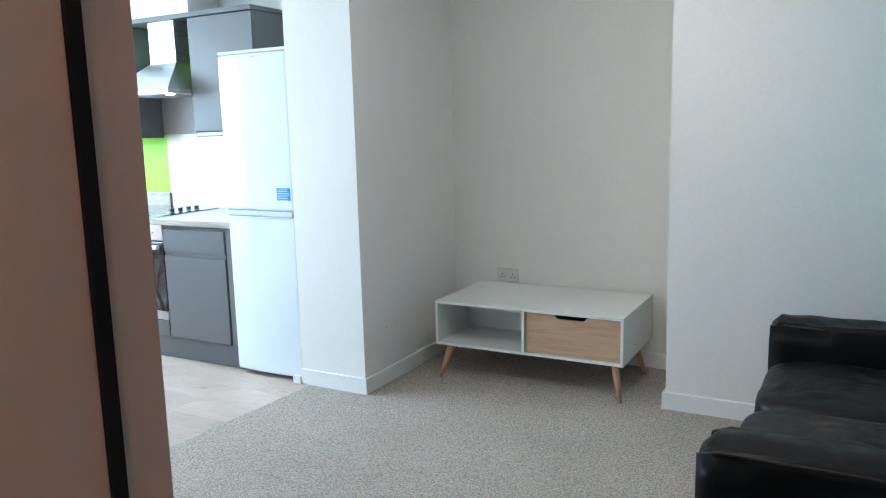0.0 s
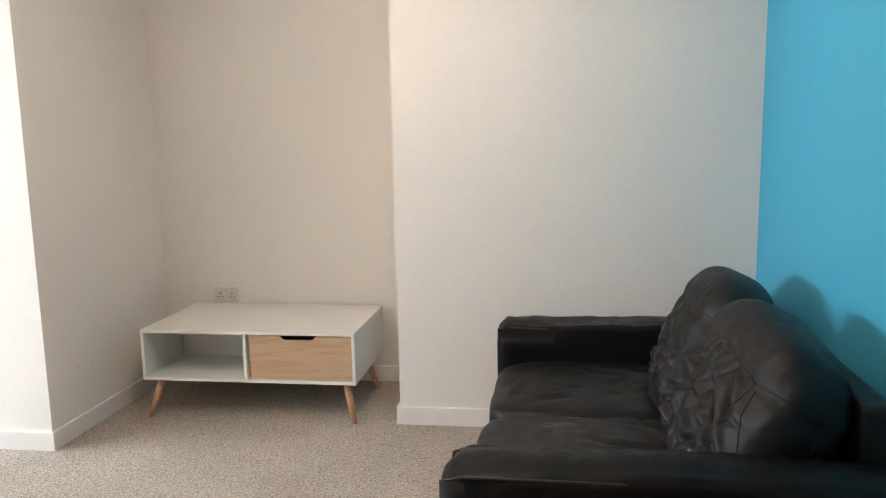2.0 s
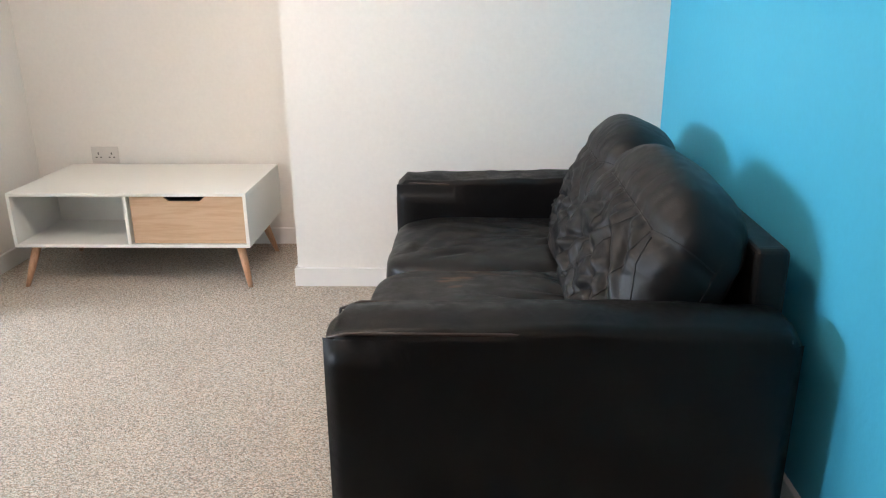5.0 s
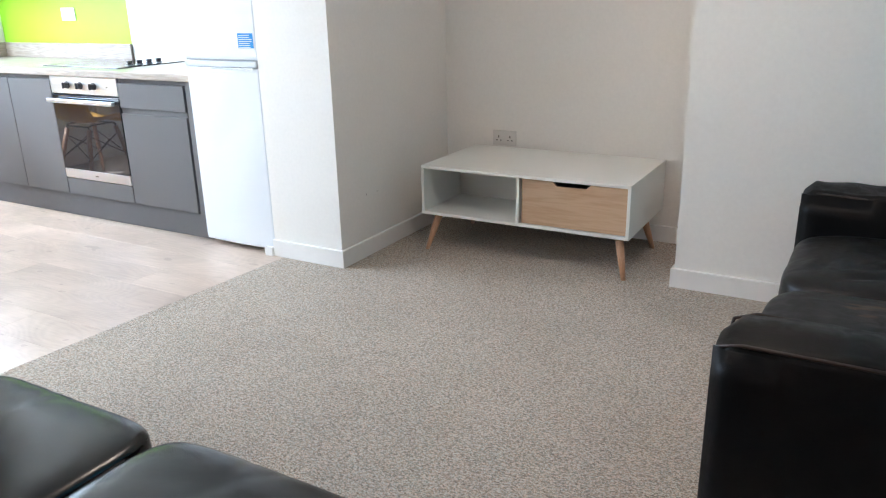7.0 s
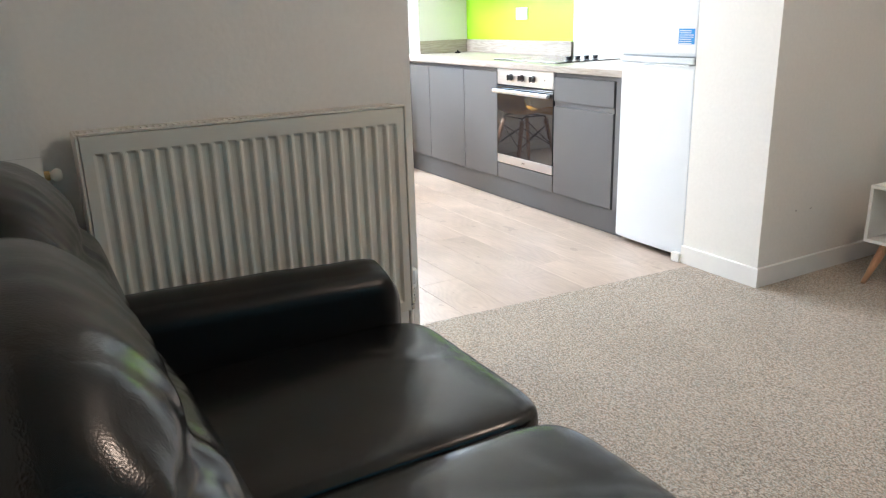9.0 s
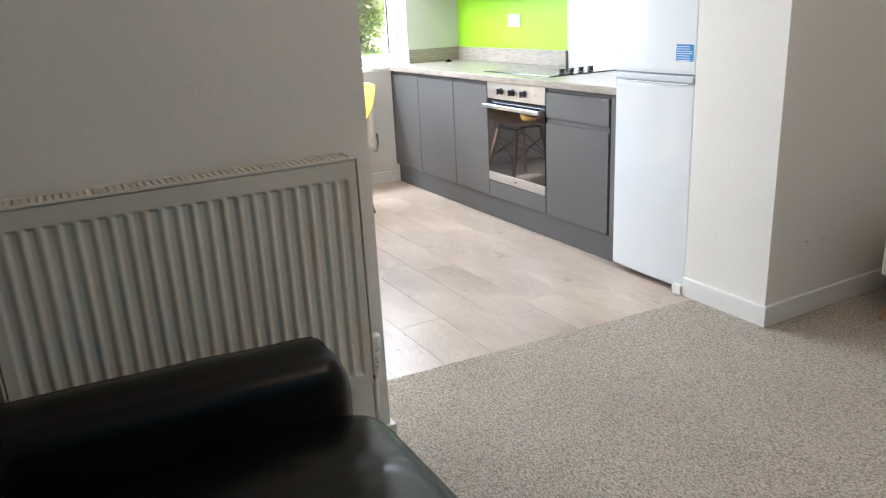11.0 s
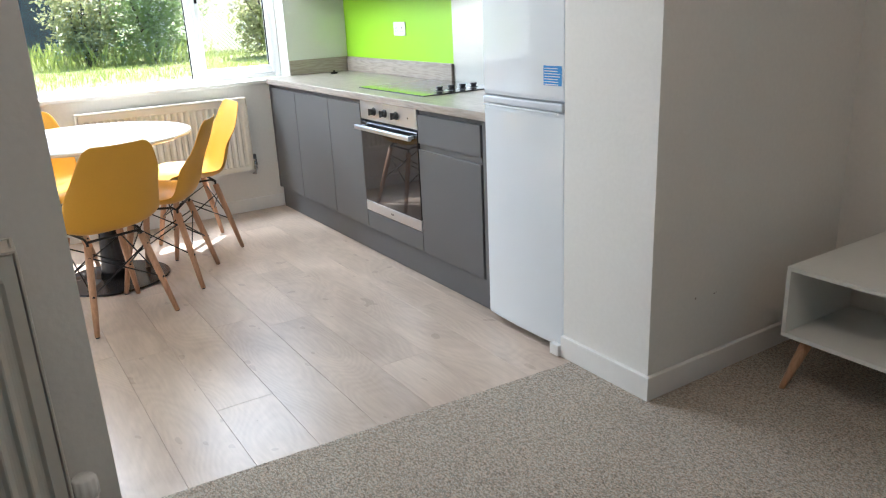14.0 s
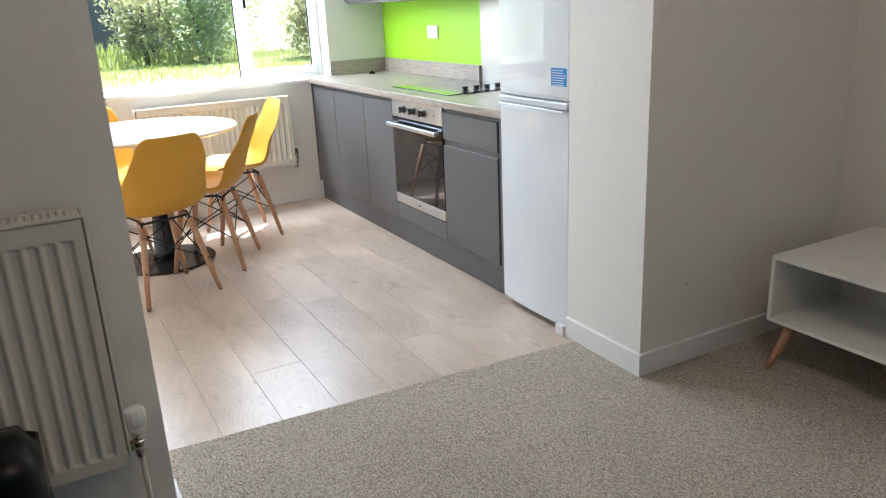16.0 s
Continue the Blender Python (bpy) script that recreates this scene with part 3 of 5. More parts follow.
def window():
    win = base("window_1", "white plastic kitchen window with an opening sash", "window", place=(-5.595, 0, 0))
    win["kind"] = "structure"
    x0, x1 = -0.035, 0.035
    z0, z1 = WZ0 + 0.03, WZ1

    def bar(name, y0, y1, za, zb, w0=x0, w1=x1):
        part(name, box((w0, y0, za), (w1, y1, zb), 0.006), PVC, win)

    bar("window_frame", WY1 - 0.045, WY1, z0, z1)
    bar("window_frame", WY0, WY0 + 0.045, z0, z1)
    bar("window_frame", WY0 + 0.046, WY1 - 0.046, z1 - 0.045, z1)
    bar("window_frame", WY0 + 0.046, WY1 - 0.046, z0, z0 + 0.028)
    bar("mullion", 3.045, 3.095, z0 + 0.029, z1 - 0.046)
    bar("mullion", 1.70, 1.75, z0 + 0.029, z1 - 0.046)
    # the opening sash stands slightly proud
    for ya, yb, za, zb in ((3.096, 3.135, 0.935, 2.25), (3.595, 3.619, 0.935, 2.25), (3.136, 3.594, 0.935, 0.985), (3.136, 3.594, 2.20, 2.25)):
        bar("sash", ya, yb, za, zb, x0 + 0.005, x1 + 0.015)
    part("sash_handle", box((0.051, 3.108, 1.418), (0.064, 3.124, 1.52), 0.004), BLACK, win, "black window handle")
    for ya, yb, za, zb in ((WY0 + 0.046, 1.699, z0 + 0.03, z1 - 0.046), (1.751, 3.044, z0 + 0.03, z1 - 0.046), (3.136, 3.594, 0.986, 2.199)):
        p = part("pane", box((-0.004, ya, za), (0.004, yb, zb)), glass, win)
        p.visible_shadow = False
        bm = bmesh.new()
        for a, b in (((0.005, ya, za), (0.012, ya + 0.006, zb)), ((0.005, yb - 0.006, za), (0.012, yb, zb))):
            box(a, b, bm=bm)
        part("gasket", bm, BLACK, win, "black glazing gasket")
    bm = box((0.036, WY0 + 0.001, WZ0), (0.230, WY1 - 0.001, WZ0 + 0.028), 0.008, 3)
    part("window_sill", bm, TRIM, win, "white window board, glossy")


window()

# ---------------------------------------------------------------- radiators


def radiator(label, length, height, depth, pitch, place, rz, valve_side, zb=0.03):
    """A panel radiator; local x along the wall, local +y out into the room, base at its foot."""
    rad = base("radiator", label, "radiator", place=place, rz=rz)
    n = int((length - 0.030) / pitch)
    x0 = (length - n * pitch) / 2
    xs = [0.0]
    ys = [0]
    for i in range(n):
        a = x0 + i * pitch
        for f, d in ((0.0, 0), (0.08, 0.25), (0.24, 0.9), (0.36, 1), (0.54, 1), (0.66, 0.9), (0.82, 0.25), (0.90, 0)):
            xs.append(a + f * pitch)
            ys.append(d)
    xs += [length - x0, length]
    ys += [0, 0]
    zs = [(0.0, 0), (0.030, 0), (0.040, 0.8), (0.055, 1), (height - 0.065, 1), (height - 0.050, 0.8), (height - 0.042, 0), (height, 0)]
    bm = bmesh.new()
    g = [[bm.verts.new((x, depth - 0.009 * d * k, z)) for x, d in zip(xs, ys)] for z, k in zs]
    for r0, r1 in zip(g, g[1:]):
        for i in range(len(xs) - 1):
            bm.faces.new((r0[i], r0[i + 1], r1[i + 1], r1[i]))
    back = [bm.verts.new((x, depth - 0.022, z)) for x, z in ((0, 0), (length, 0), (length, height), (0, height))]
    bm.faces.new(back[::-1])
    bm.faces.new([*g[0][::-1], back[0], back[1]][:])
    bm.faces.new([*g[-1], back[2], back[3]])
    bm.faces.new([r[0] for r in g] + [back[3], back[0]])
    bm.faces.new([r[-1] for r in g][::-1] + [back[1], back[2]])
    part("front_panel", bm, RADIATOR, rad)
    part("rear_panel", box((0.01, 0.03, 0.0), (length - 0.01, 0.045, height - 0.012), 0.004), RADIATOR, rad)
    for x in (-0.0095, length + 0.0035):
        part("side_cover", box((x, 0.032, 0.02), (x + 0.006, depth + 0.001, height + 0.004), 0.002), RADIATOR, rad)
    bm = box((-0.006, 0.030, height - 0.006), (length + 0.006, 0.040, height + 0.003))
    box((-0.006, depth - 0.022, height + 0.0035), (length + 0.006, depth + 0.001, height + 0.0075), bm=bm)
    m = int(length / 0.016)
    for i in range(m + 1):
        x = i * (length - 0.004) / m
        w = 0.014 if i % 12 == 0 else 0.010
        box((x, 0.041, height - 0.006), (min(x + w, length), depth - 0.0225, height + 0.001), bm=bm)
    part("top_grille", bm, RADIATOR, rad, "slotted top grille")
    for x in (0.12, length - 0.14):
        part("bracket", box((x, 0.0, 0.05), (x + 0.03, 0.03, height - 0.08)), RADIATOR, rad)
    sx = length + 0.036 if valve_side > 0 else -0.036
    s = valve_side
    yv = depth * 0.55 if valve_side > 0 else depth * 0.5
    bm = tube([(sx - s * 0.035, yv, zb), (sx - s * 0.024, yv, zb), (sx - s * 0.0235, yv, zb), (sx - s * 0.008, yv, zb)], 0.011, 6, radii=[0.009, 0.009, 0.0145, 0.0145])
    part("valve_union", bm, BRASS, rad, "brass union nut")
    bm = lathe([(0.010, -0.034), (0.014, -0.033), (0.014, -0.018), (0.011, -0.016), (0.016, -0.010), (0.018, 0.0), (0.016, 0.012), (0.012, 0.016), (0.016, 0.020), (0.016, 0.034), (0.013, 0.038)], 16, centre=(sx, yv, zb))
    part("valve_body", bm, CHROME, rad, "chrome valve body")
    return rad, sx, yv, zb


def trv(rad, sx, yv, zb):
    prof = [(0.019, 0.0385), (0.022, 0.045), (0.022, 0.054), (0.019, 0.056), (0.0255, 0.058), (0.026, 0.082), (0.0245, 0.100), (0.021, 0.1035), (0.0, 0.104)]
    bm = lathe(prof, 40, centre=(sx, yv, zb))
    for v in bm.verts:
        if 0.058 < v.co.z - zb < 0.10:
            a = math.atan2(v.co.y - yv, v.co.x - sx)
            k = 1 + 0.055 * math.cos(a * 10)
            v.co.x, v.co.y = sx + (v.co.x - sx) * k, yv + (v.co.y - yv) * k
    part("thermostatic_head", bm, WHITEPL, rad, "white thermostatic valve head", smooth=True)
    part("pipe", tube([(sx, yv, zb - 0.03), (sx, yv, zb - 0.249)], 0.0075, 10), RADIATOR, rad, "white painted pipe", smooth=True)


# lounge: local +y points to world +x
r1, a, b, c = radiator("white double panel radiator on the partition wall", 0.86, 0.630, 0.155, 0.0355, (RX, 1.668, 0.330), -90, -1, 0.006)
trv(r1, a, b, c)
r2, a, b, c = radiator("white panel radiator under the kitchen window", 1.04, 0.49, 0.11, 0.040, (WX, 3.285, 0.31), -90, -1)
part("pipe", tube([(a, b, c - 0.02), (a, b, c - 0.05), (a, b - 0.01, c - 0.07), (a, 0.002, c - 0.075)], 0.0075, 10), CHROME, r2, "bare metal pipe", smooth=True)
part("valve_cap", lathe([(0.012, 0.038), (0.014, 0.042), (0.012, 0.07), (0.0, 0.072)], 14, centre=(a, b, c)), KNOB, r2, "dark lockshield cap")

# cupboard knob on the boxing, and its seam
kb = base("door_knob", "clear and brass door knob on the corner cupboard", "door knob", place=(-1.785, 0.722, 0.872))
part("rose", tube([(0, 0, 0), (0, 0.014, 0)], 0.012, 14), BRASS, kb, "brass backplate")
bm = lathe([(0.0, 0.0), (0.008, 0.002), (0.0145, 0.009), (0.016, 0.016), (0.012, 0.025), (0.0, 0.028)], 18)
bmesh.ops.rotate(bm, verts=bm.verts, matrix=Matrix.Rotation(radians(-90), 3, "X"))
bmesh.ops.translate(bm, verts=bm.verts, vec=(0, 0.014, 0))
part("ball", bm, RADIATOR, kb, "pale round ball", smooth=True)
part("crack", box((-1.7005, 0.60, 0.930), (-1.6992, 0.722, 0.9312)), SOCKET).name = "trim"
tagged(bpy.data.objects["trim"], "thin joint across the cupboard boxing", kind="structure")

# ---------------------------------------------------------------- kitchen
DF = 3.505   # front of the doors


def slab(name, x0, x1, z0, z1, parent, y0=None, t=0.019, label="", m=None):
    y0 = DF if y0 is None else y0
    return part(name, box((x0, y0, z0), (x1, y0 + t, z1), 0.0015, 1), m or GREY, parent, label)


def base_unit(x0, x1, label, drawer=False):
    u = base("base_cabinet", label, "kitchen cabinet", "kitchen base units")
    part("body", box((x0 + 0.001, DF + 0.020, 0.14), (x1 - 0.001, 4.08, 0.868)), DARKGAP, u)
    part("pull_channel", box((x0 + 0.001, DF + 0.012, 0.847), (x1 - 0.001, DF + 0.019, 0.869)), GREY, u, "grey recessed pull channel")
    if drawer:
        slab("drawer_front", x0 + 0.0015, x1 - 0.013, 0.704, 0.845, u)
        part("pull_channel", box((x0 + 0.001, DF + 0.010, 0.674), (x1 - 0.013, DF + 0.0195, 0.703)), GREY, u, "grey recessed pull channel")
        slab("door", x0 + 0.0015, x1 - 0.013, 0.143, 0.673, u)
    else:
        slab("door", x0 + 0.0015, x1 - 0.0015, 0.143, 0.845, u)
    return u


base_unit(-5.375, -4.955, "grey handleless base cabinet with one door")
base_unit(-4.953, -4.442, "grey handleless base cabinet with one door")
base_unit(-4.440, -4.018, "grey handleless base cabinet with one door")
base_unit(-3.408, -2.872, "grey base cabinet with a drawer over a door", drawer=True)
for xa, xb, yf, lab in ((-5.396, -5.377, DF - 0.002, "grey end panel beside the window wall"), (-2.870, -2.803, DF + 0.002, "grey end panel beside the fridge")):
    e = base("end_panel", lab, "kitchen cabinet", "kitchen end panels")
    part("panel", box((xa, yf, 0.1405), (xb, 4.10, 0.869), 0.001, 1), GREY, e)
p = base("plinth", "dark grey kitchen plinth under the base cabinets", "kitchen plinth")
part("plinth_board", box((-5.370, DF + 0.012, 0.0), (-2.803, DF + 0.027, 0.139), 0.001, 1), PLINTHM, p)
hu = base("oven_housing", "grey oven housing with a panel below the oven", "kitchen cabinet", "kitchen base units")
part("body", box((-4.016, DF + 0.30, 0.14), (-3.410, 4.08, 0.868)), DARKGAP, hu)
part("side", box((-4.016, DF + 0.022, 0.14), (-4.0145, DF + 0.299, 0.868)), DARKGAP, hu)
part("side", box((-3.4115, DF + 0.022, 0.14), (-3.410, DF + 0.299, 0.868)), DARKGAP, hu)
slab("panel", -4.012, -3.412, 0.143, 0.243, hu)


def oven():
    x0, x1 = -4.011, -3.413
    o = base("oven", "built-in steel and black glass electric oven", "oven", place=(x0, DF, 0))
    w = x1 - x0
    part("cavity", box((0.01, 0.021, 0.25), (w - 0.01, 0.29, 0.866)), DARKGAP, o)
    part("control_panel", box((0, 0.0, 0.768), (w, 0.020, 0.868), 0.002), STEEL, o, "brushed steel control panel")
    for fx in (0.20, 0.40, 0.60):
        bm = lathe([(0.022, 0.0), (0.021, 0.005), (0.017, 0.007), (0.016, 0.026), (0.0, 0.027)], 20)
        bmesh.ops.rotate(bm, verts=bm.verts, matrix=Matrix.Rotation(radians(90), 3, "X"))
        bmesh.ops.translate(bm, verts=bm.verts, vec=(fx * w + 0.04, 0.0, 0.818))
        box((fx * w + 0.036, -0.034, 0.800), (fx * w + 0.044, -0.024, 0.836), 0.002, bm=bm)
        part("knob", bm, KNOB, o, "dark control knob")
    bm = lathe([(0.004, 0.0), (0.004, 0.003), (0, 0.0035)], 12)
    bmesh.ops.rotate(bm, verts=bm.verts, matrix=Matrix.Rotation(radians(90), 3, "X"))
    bmesh.ops.translate(bm, verts=bm.verts, vec=(0.86 * w, 0.0, 0.816))
    part("indicator", bm, KNOB, o, "small dark indicator lamp")
    door = part("door", box((0, -0.002, 0.306), (w, 0.018, 0.757), 0.002), OVGLASS, o, "black reflective glass oven door")
    part("door_strip", box((0.0, -0.004, 0.250), (w, 0.018, 0.305), 0.002), STEEL, o, "brushed steel lower strip")
    for k, (a, b) in enumerate(((0.285, 0.293), (0.297, 0.301), (0.304, 0.312))):
        part("badge", box((a, -0.0048, 0.272 + 0.001 * k), (b, -0.0041, 0.282)), KNOB, door, "small dark maker's mark")
    part("handle", box((0.005, -0.050, 0.716), (w - 0.005, -0.030, 0.740), 0.004), STEEL, door, "steel bar handle")
    for x in (0.03, w - 0.05):
        part("handle_mount", box((x, -0.0295, 0.720), (x + 0.02, -0.0025, 0.736), 0.002), STEEL, door)


oven()

wt = base("worktop", "grey oak effect laminate worktop over the base cabinets", "worktop")
part("slab", box((-5.398, 3.480, 0.872), (-2.803, CB - 0.004, 0.910), 0.004, 3), WORKTOP, wt)
part("upstand", box((-5.378, CB - 0.024, 0.911), (-3.998, CB - 0.0065, 1.012), 0.002), WORKTOP, wt, "grey oak effect upstand")
part("upstand", box((-5.3985, 3.665, 0.911), (-5.381, CB - 0.008, 1.012), 0.002), WORKTOPY, wt, "grey oak effect upstand")
sp = base("steel_splashback", "brushed steel splashback behind the hob", "splashback")
part("sheet", box((-3.996, CB - 0.008, 0.912), (-2.86, CB - 0.001, 1.43)), SPLASHSTEEL, sp)


def hob():
    h = base("hob", "black ceramic electric hob with four knobs", "hob", place=(-4.20, 3.60, 0.9105))
    part("glass", box((0, 0, 0), (0.70, 0.50, 0.006), 0.002), HOBGLASS, h)
    bm = bmesh.new()
    for cx, cy, r in ((0.15, 0.14, 0.075), (0.16, 0.36, 0.09), (0.42, 0.14, 0.09), (0.42, 0.37, 0.075)):
        lathe([(r, 0.0061), (r, 0.0062), (r - 0.0012, 0.0062), (r - 0.0012, 0.0061)], 40, bm, (cx, cy, 0), caps=False)
    part("zone_rings", bm, GREYPL, h, "thin grey cooking zone rings")
    for i in range(4):
        y = 0.165 + i * 0.072
        k = part("knob", lathe([(0.022, 0.007), (0.021, 0.010), (0.014, 0.012), (0.018, 0.028), (0.017, 0.031), (0, 0.032)], 20, centre=(0.60, y, 0)),
                 KNOB, h, "black control knob")
        part("dial", lathe([(0.030, 0.0062), (0.030, 0.0068), (0, 0.0069)], 24, centre=(0.60, y, 0)), STEEL, k, "steel dial ring")


hob()


def wall_unit(x0, x1, doors, label, pull=False):
    u = base("wall_cabinet", label, "kitchen cabinet", "kitchen wall units")
    part("body", box((x0, 3.842, 1.412), (x1, CB - 0.001, 2.170), 0.001, 1), GREY, u)
    w = (x1 - x0) / doors
    for i in range(doors):
        a, b = x0 + i * w + 0.0015 + (0.012 if i == 0 and pull else 0), x0 + (i + 1) * w - 0.0015
        part("door", box((a, 3.822, 1.418 + (0.03 if pull else 0.012)), (b, 3.841, 2.165), 0.0015, 1), GREY, u)
    if pull:
        part("pull_recess", box((x0 + 0.012, 3.834, 1.413), (x1 - 0.004, 3.8415, 1.4475)), DARKGAP, u, "recess of the pull, coloured dark as shade")
        part("pull_rail", box((x0 + 0.025, 3.826, 1.420), (x1 - 0.04, 3.8335, 1.440)), GREYPL, u, "steel edge of the recessed pull")
    return u


wall_unit(-5.395, -4.592, 1, "wide grey handleless wall cabinet with one door")
wall_unit(-4.590, -4.025, 1, "narrower grey handleless wall cabinet with one door")
wall_unit(-3.400, -2.845, 1, "grey handleless wall cabinet with one door", pull=True)
cr = base("cornice", "grey cornice board over the hood and wall cabinets", "kitchen cabinet")
part("board", box((-5.395, 3.812, 2.172), (-2.840, CB - 0.001, 2.200), 0.001, 1), GREY, cr)


def hood():
    h = base("cooker_hood", "stainless steel chimney cooker hood", "cooker hood", place=(-3.71, CB - 0.008, 0))
    W, D = 0.30, 0.48
    bm = bmesh.new()
    lo = [(-W, -D, 1.718), (W, -D, 1.718), (W, 0, 1.718), (-W, 0, 1.718)]
    hi = [(-0.075, -0.28, 1.90), (0.175, -0.28, 1.90), (0.175, 0, 1.90), (-0.075, 0, 1.90)]
    a = [bm.verts.new(v) for v in lo]
    b = [bm.verts.new(v) for v in hi]
    bm.faces.new(a[::-1])
    bm.faces.new(b)
    for i in range(4):
        bm.faces.new((a[i], a[(i + 1) % 4], b[(i + 1) % 4], b[i]))
    part("canopy", bm, STEEL, h, "brushed steel canopy")
    part("rim", box((-W, -D - 0.001, 1.694), (W, 0, 1.7175), 0.002), STEEL, h, "steel front rim with buttons")
    for i in range(5):
        part("button", box((0.05 + i * 0.022, -D - 0.004, 1.701), (0.062 + i * 0.022, -D - 0.0015, 1.711)), KNOB, h, "small dark button")
    part("chimney", box((-0.070, -0.275, 1.9005), (0.170, 0, 2.170), 0.002), STEEL, h, "steel chimney duct cover")
    part("grease_filter", box((-0.24, -0.42, 1.690), (0.24, -0.06, 1.6935)), GREYPL, h, "grey mesh grease filter")
    part("lamp", lathe([(0.028, -0.004), (0.028, 0), (0, 0)], 20, centre=(0.23, -0.40, 1.6895)), lampmat, h, "small lit hood lamp")


hood()


def fridge():
    f = base("fridge_freezer", "white freestanding fridge freezer beside the wall pier", "fridge", place=(-2.796, 3.468, 0))
    w = 0.493

    def bow(x):
        return -0.011 * (1 - (2 * x / w - 1) ** 2)

    def on_door(bm, out):
        """Lays a flat piece on the bowed door face."""
        for v in bm.verts:
            v.co.y += bow(v.co.x) - out
        return bm

    def door(name, z0, z1, label):
        steps = [0, 0.004, 0.014, *[0.04 + 0.92 * i / 14 for i in range(15)], 0.986, 0.996, 1]
        bm = bmesh.new()
        rings = []
        for dz, inset in ((0, 0.012), (0.006, 0.003), (0.02, 0.0), (z1 - z0 - 0.02, 0.0), (z1 - z0 - 0.006, 0.003), (z1 - z0, 0.012)):
            ring = []
            for u in steps:
                x = u * w
                e = 0.005 * (1 - min(1, min(u, 1 - u) / 0.014)) ** 2
                y = bow(x) + e + inset
                ring.append(bm.verts.new((x, y, z0 + dz)))
            ring.append(bm.verts.new((w, 0.055, z0 + dz)))
            ring.append(bm.verts.new((0, 0.055, z0 + dz)))
            rings.append(ring)
        k = len(rings[0])
        for a, b in zip(rings, rings[1:]):
            for i in range(k):
                bm.faces.new((a[i], a[(i + 1) % k], b[(i + 1) % k], b[i]))
        bm.faces.new(rings[0][::-1])
        bm.faces.new(rings[-1])
        return part(name, bm, FRIDGE, f, label, smooth=False)

    part("body", box((0.0, 0.058, 0.035), (w, 0.630, 1.885), 0.006), FRIDGE, f)
    part("top_cap", box((0.0, 0.0, 1.868), (w, 0.0575, 1.886), 0.006), FRIDGE, f)
    up = door("upper_door", 0.990, 1.866, "white bowed fridge door")
    low = door("lower_door", 0.024, 0.955, "white bowed freezer door")
    part("handle_trim", box((0.004, -0.008, 0.957), (w - 0.004, 0.05, 0.988), 0.006), PALEGREY, f, "grey recessed grip between the doors")
    part("grip_edge", box((0.02, -0.020, 0.949), (w - 0.02, -0.0122, 0.957), 0.003), FRIDGE, low, "white grip lip")
    for x in (0.04, w - 0.07):
        part("foot", box((x, 0.08, 0.0), (x + 0.03, 0.11, 0.034)), KNOB, f)
    s = part("energy_sticker", on_door(box((0.386, 0, 1.050), (0.478, 0.003, 1.120)), 0.0006), STICKER, up, "blue and white information sticker")
    bm = bmesh.new()
    rnd = random.Random(2)
    z = 1.112
    for i in range(7):
        a = rnd.uniform(0.0, 0.015)
        box((0.391, 0, z - 0.0028), (0.472 - a, 0.0004, z), bm=bm)
        z -= 0.0095
    part("print", on_door(bm, 0.0012), WHITEPL, s, "unreadable white print")
    bm = bmesh.new()
    for i, a in enumerate((0.245, 0.258, 0.270, 0.281)):
        box((a, 0, 1.838), (a + 0.008, 0.002, 1.849), bm=bm)
    part("maker_mark", on_door(bm, 0.0006), GREYPL, up, "small grey maker's mark")


fridge()


def socket(label, x, y, z, material):
    s = base("wall_socket", label, "wall socket", "double sockets", place=(x, y, z))
    pl = part("plate", box((0, -0.009, 0), (0.146, 0, 0.086), 0.004), material, s)
    for cx in (0.038, 0.108):
        bm = bmesh.new()
        for dx, dz, a, b in ((0, 0.050, 0.003, 0.006), (-0.012, 0.030, 0.0045, 0.0025), (0.012, 0.030, 0.0045, 0.0025)):
            box((cx + dx - a, -0.0096, dz - b), (cx + dx + a, -0.0091, dz + b), bm=bm)
        part("pin_holes", bm, BLACK, pl, "dark pin holes")
    for cx in (0.064, 0.082):
        part("switch", box((cx - 0.006, -0.012, 0.056), (cx + 0.006, -0.0091, 0.075), 0.001), material, s)
    return s


socket("white double wall socket on the lime splashback", -4.672, CB - 0.0065, 1.162, WHITEPL)
socket("grey white double wall socket above the tv unit", -1.562, AB, 0.449, SOCKET)
pg = base("sink_plug", "small black plug lying on the worktop", "plug", place=(-5.23, 3.93, 0.9105))
part("stopper", lathe([(0.022, 0), (0.024, 0.006), (0.020, 0.012), (0.007, 0.013), (0.006, 0.022), (0, 0.023)], 20), BLACK, pg)

# ---------------------------------------------------------------- tv unit


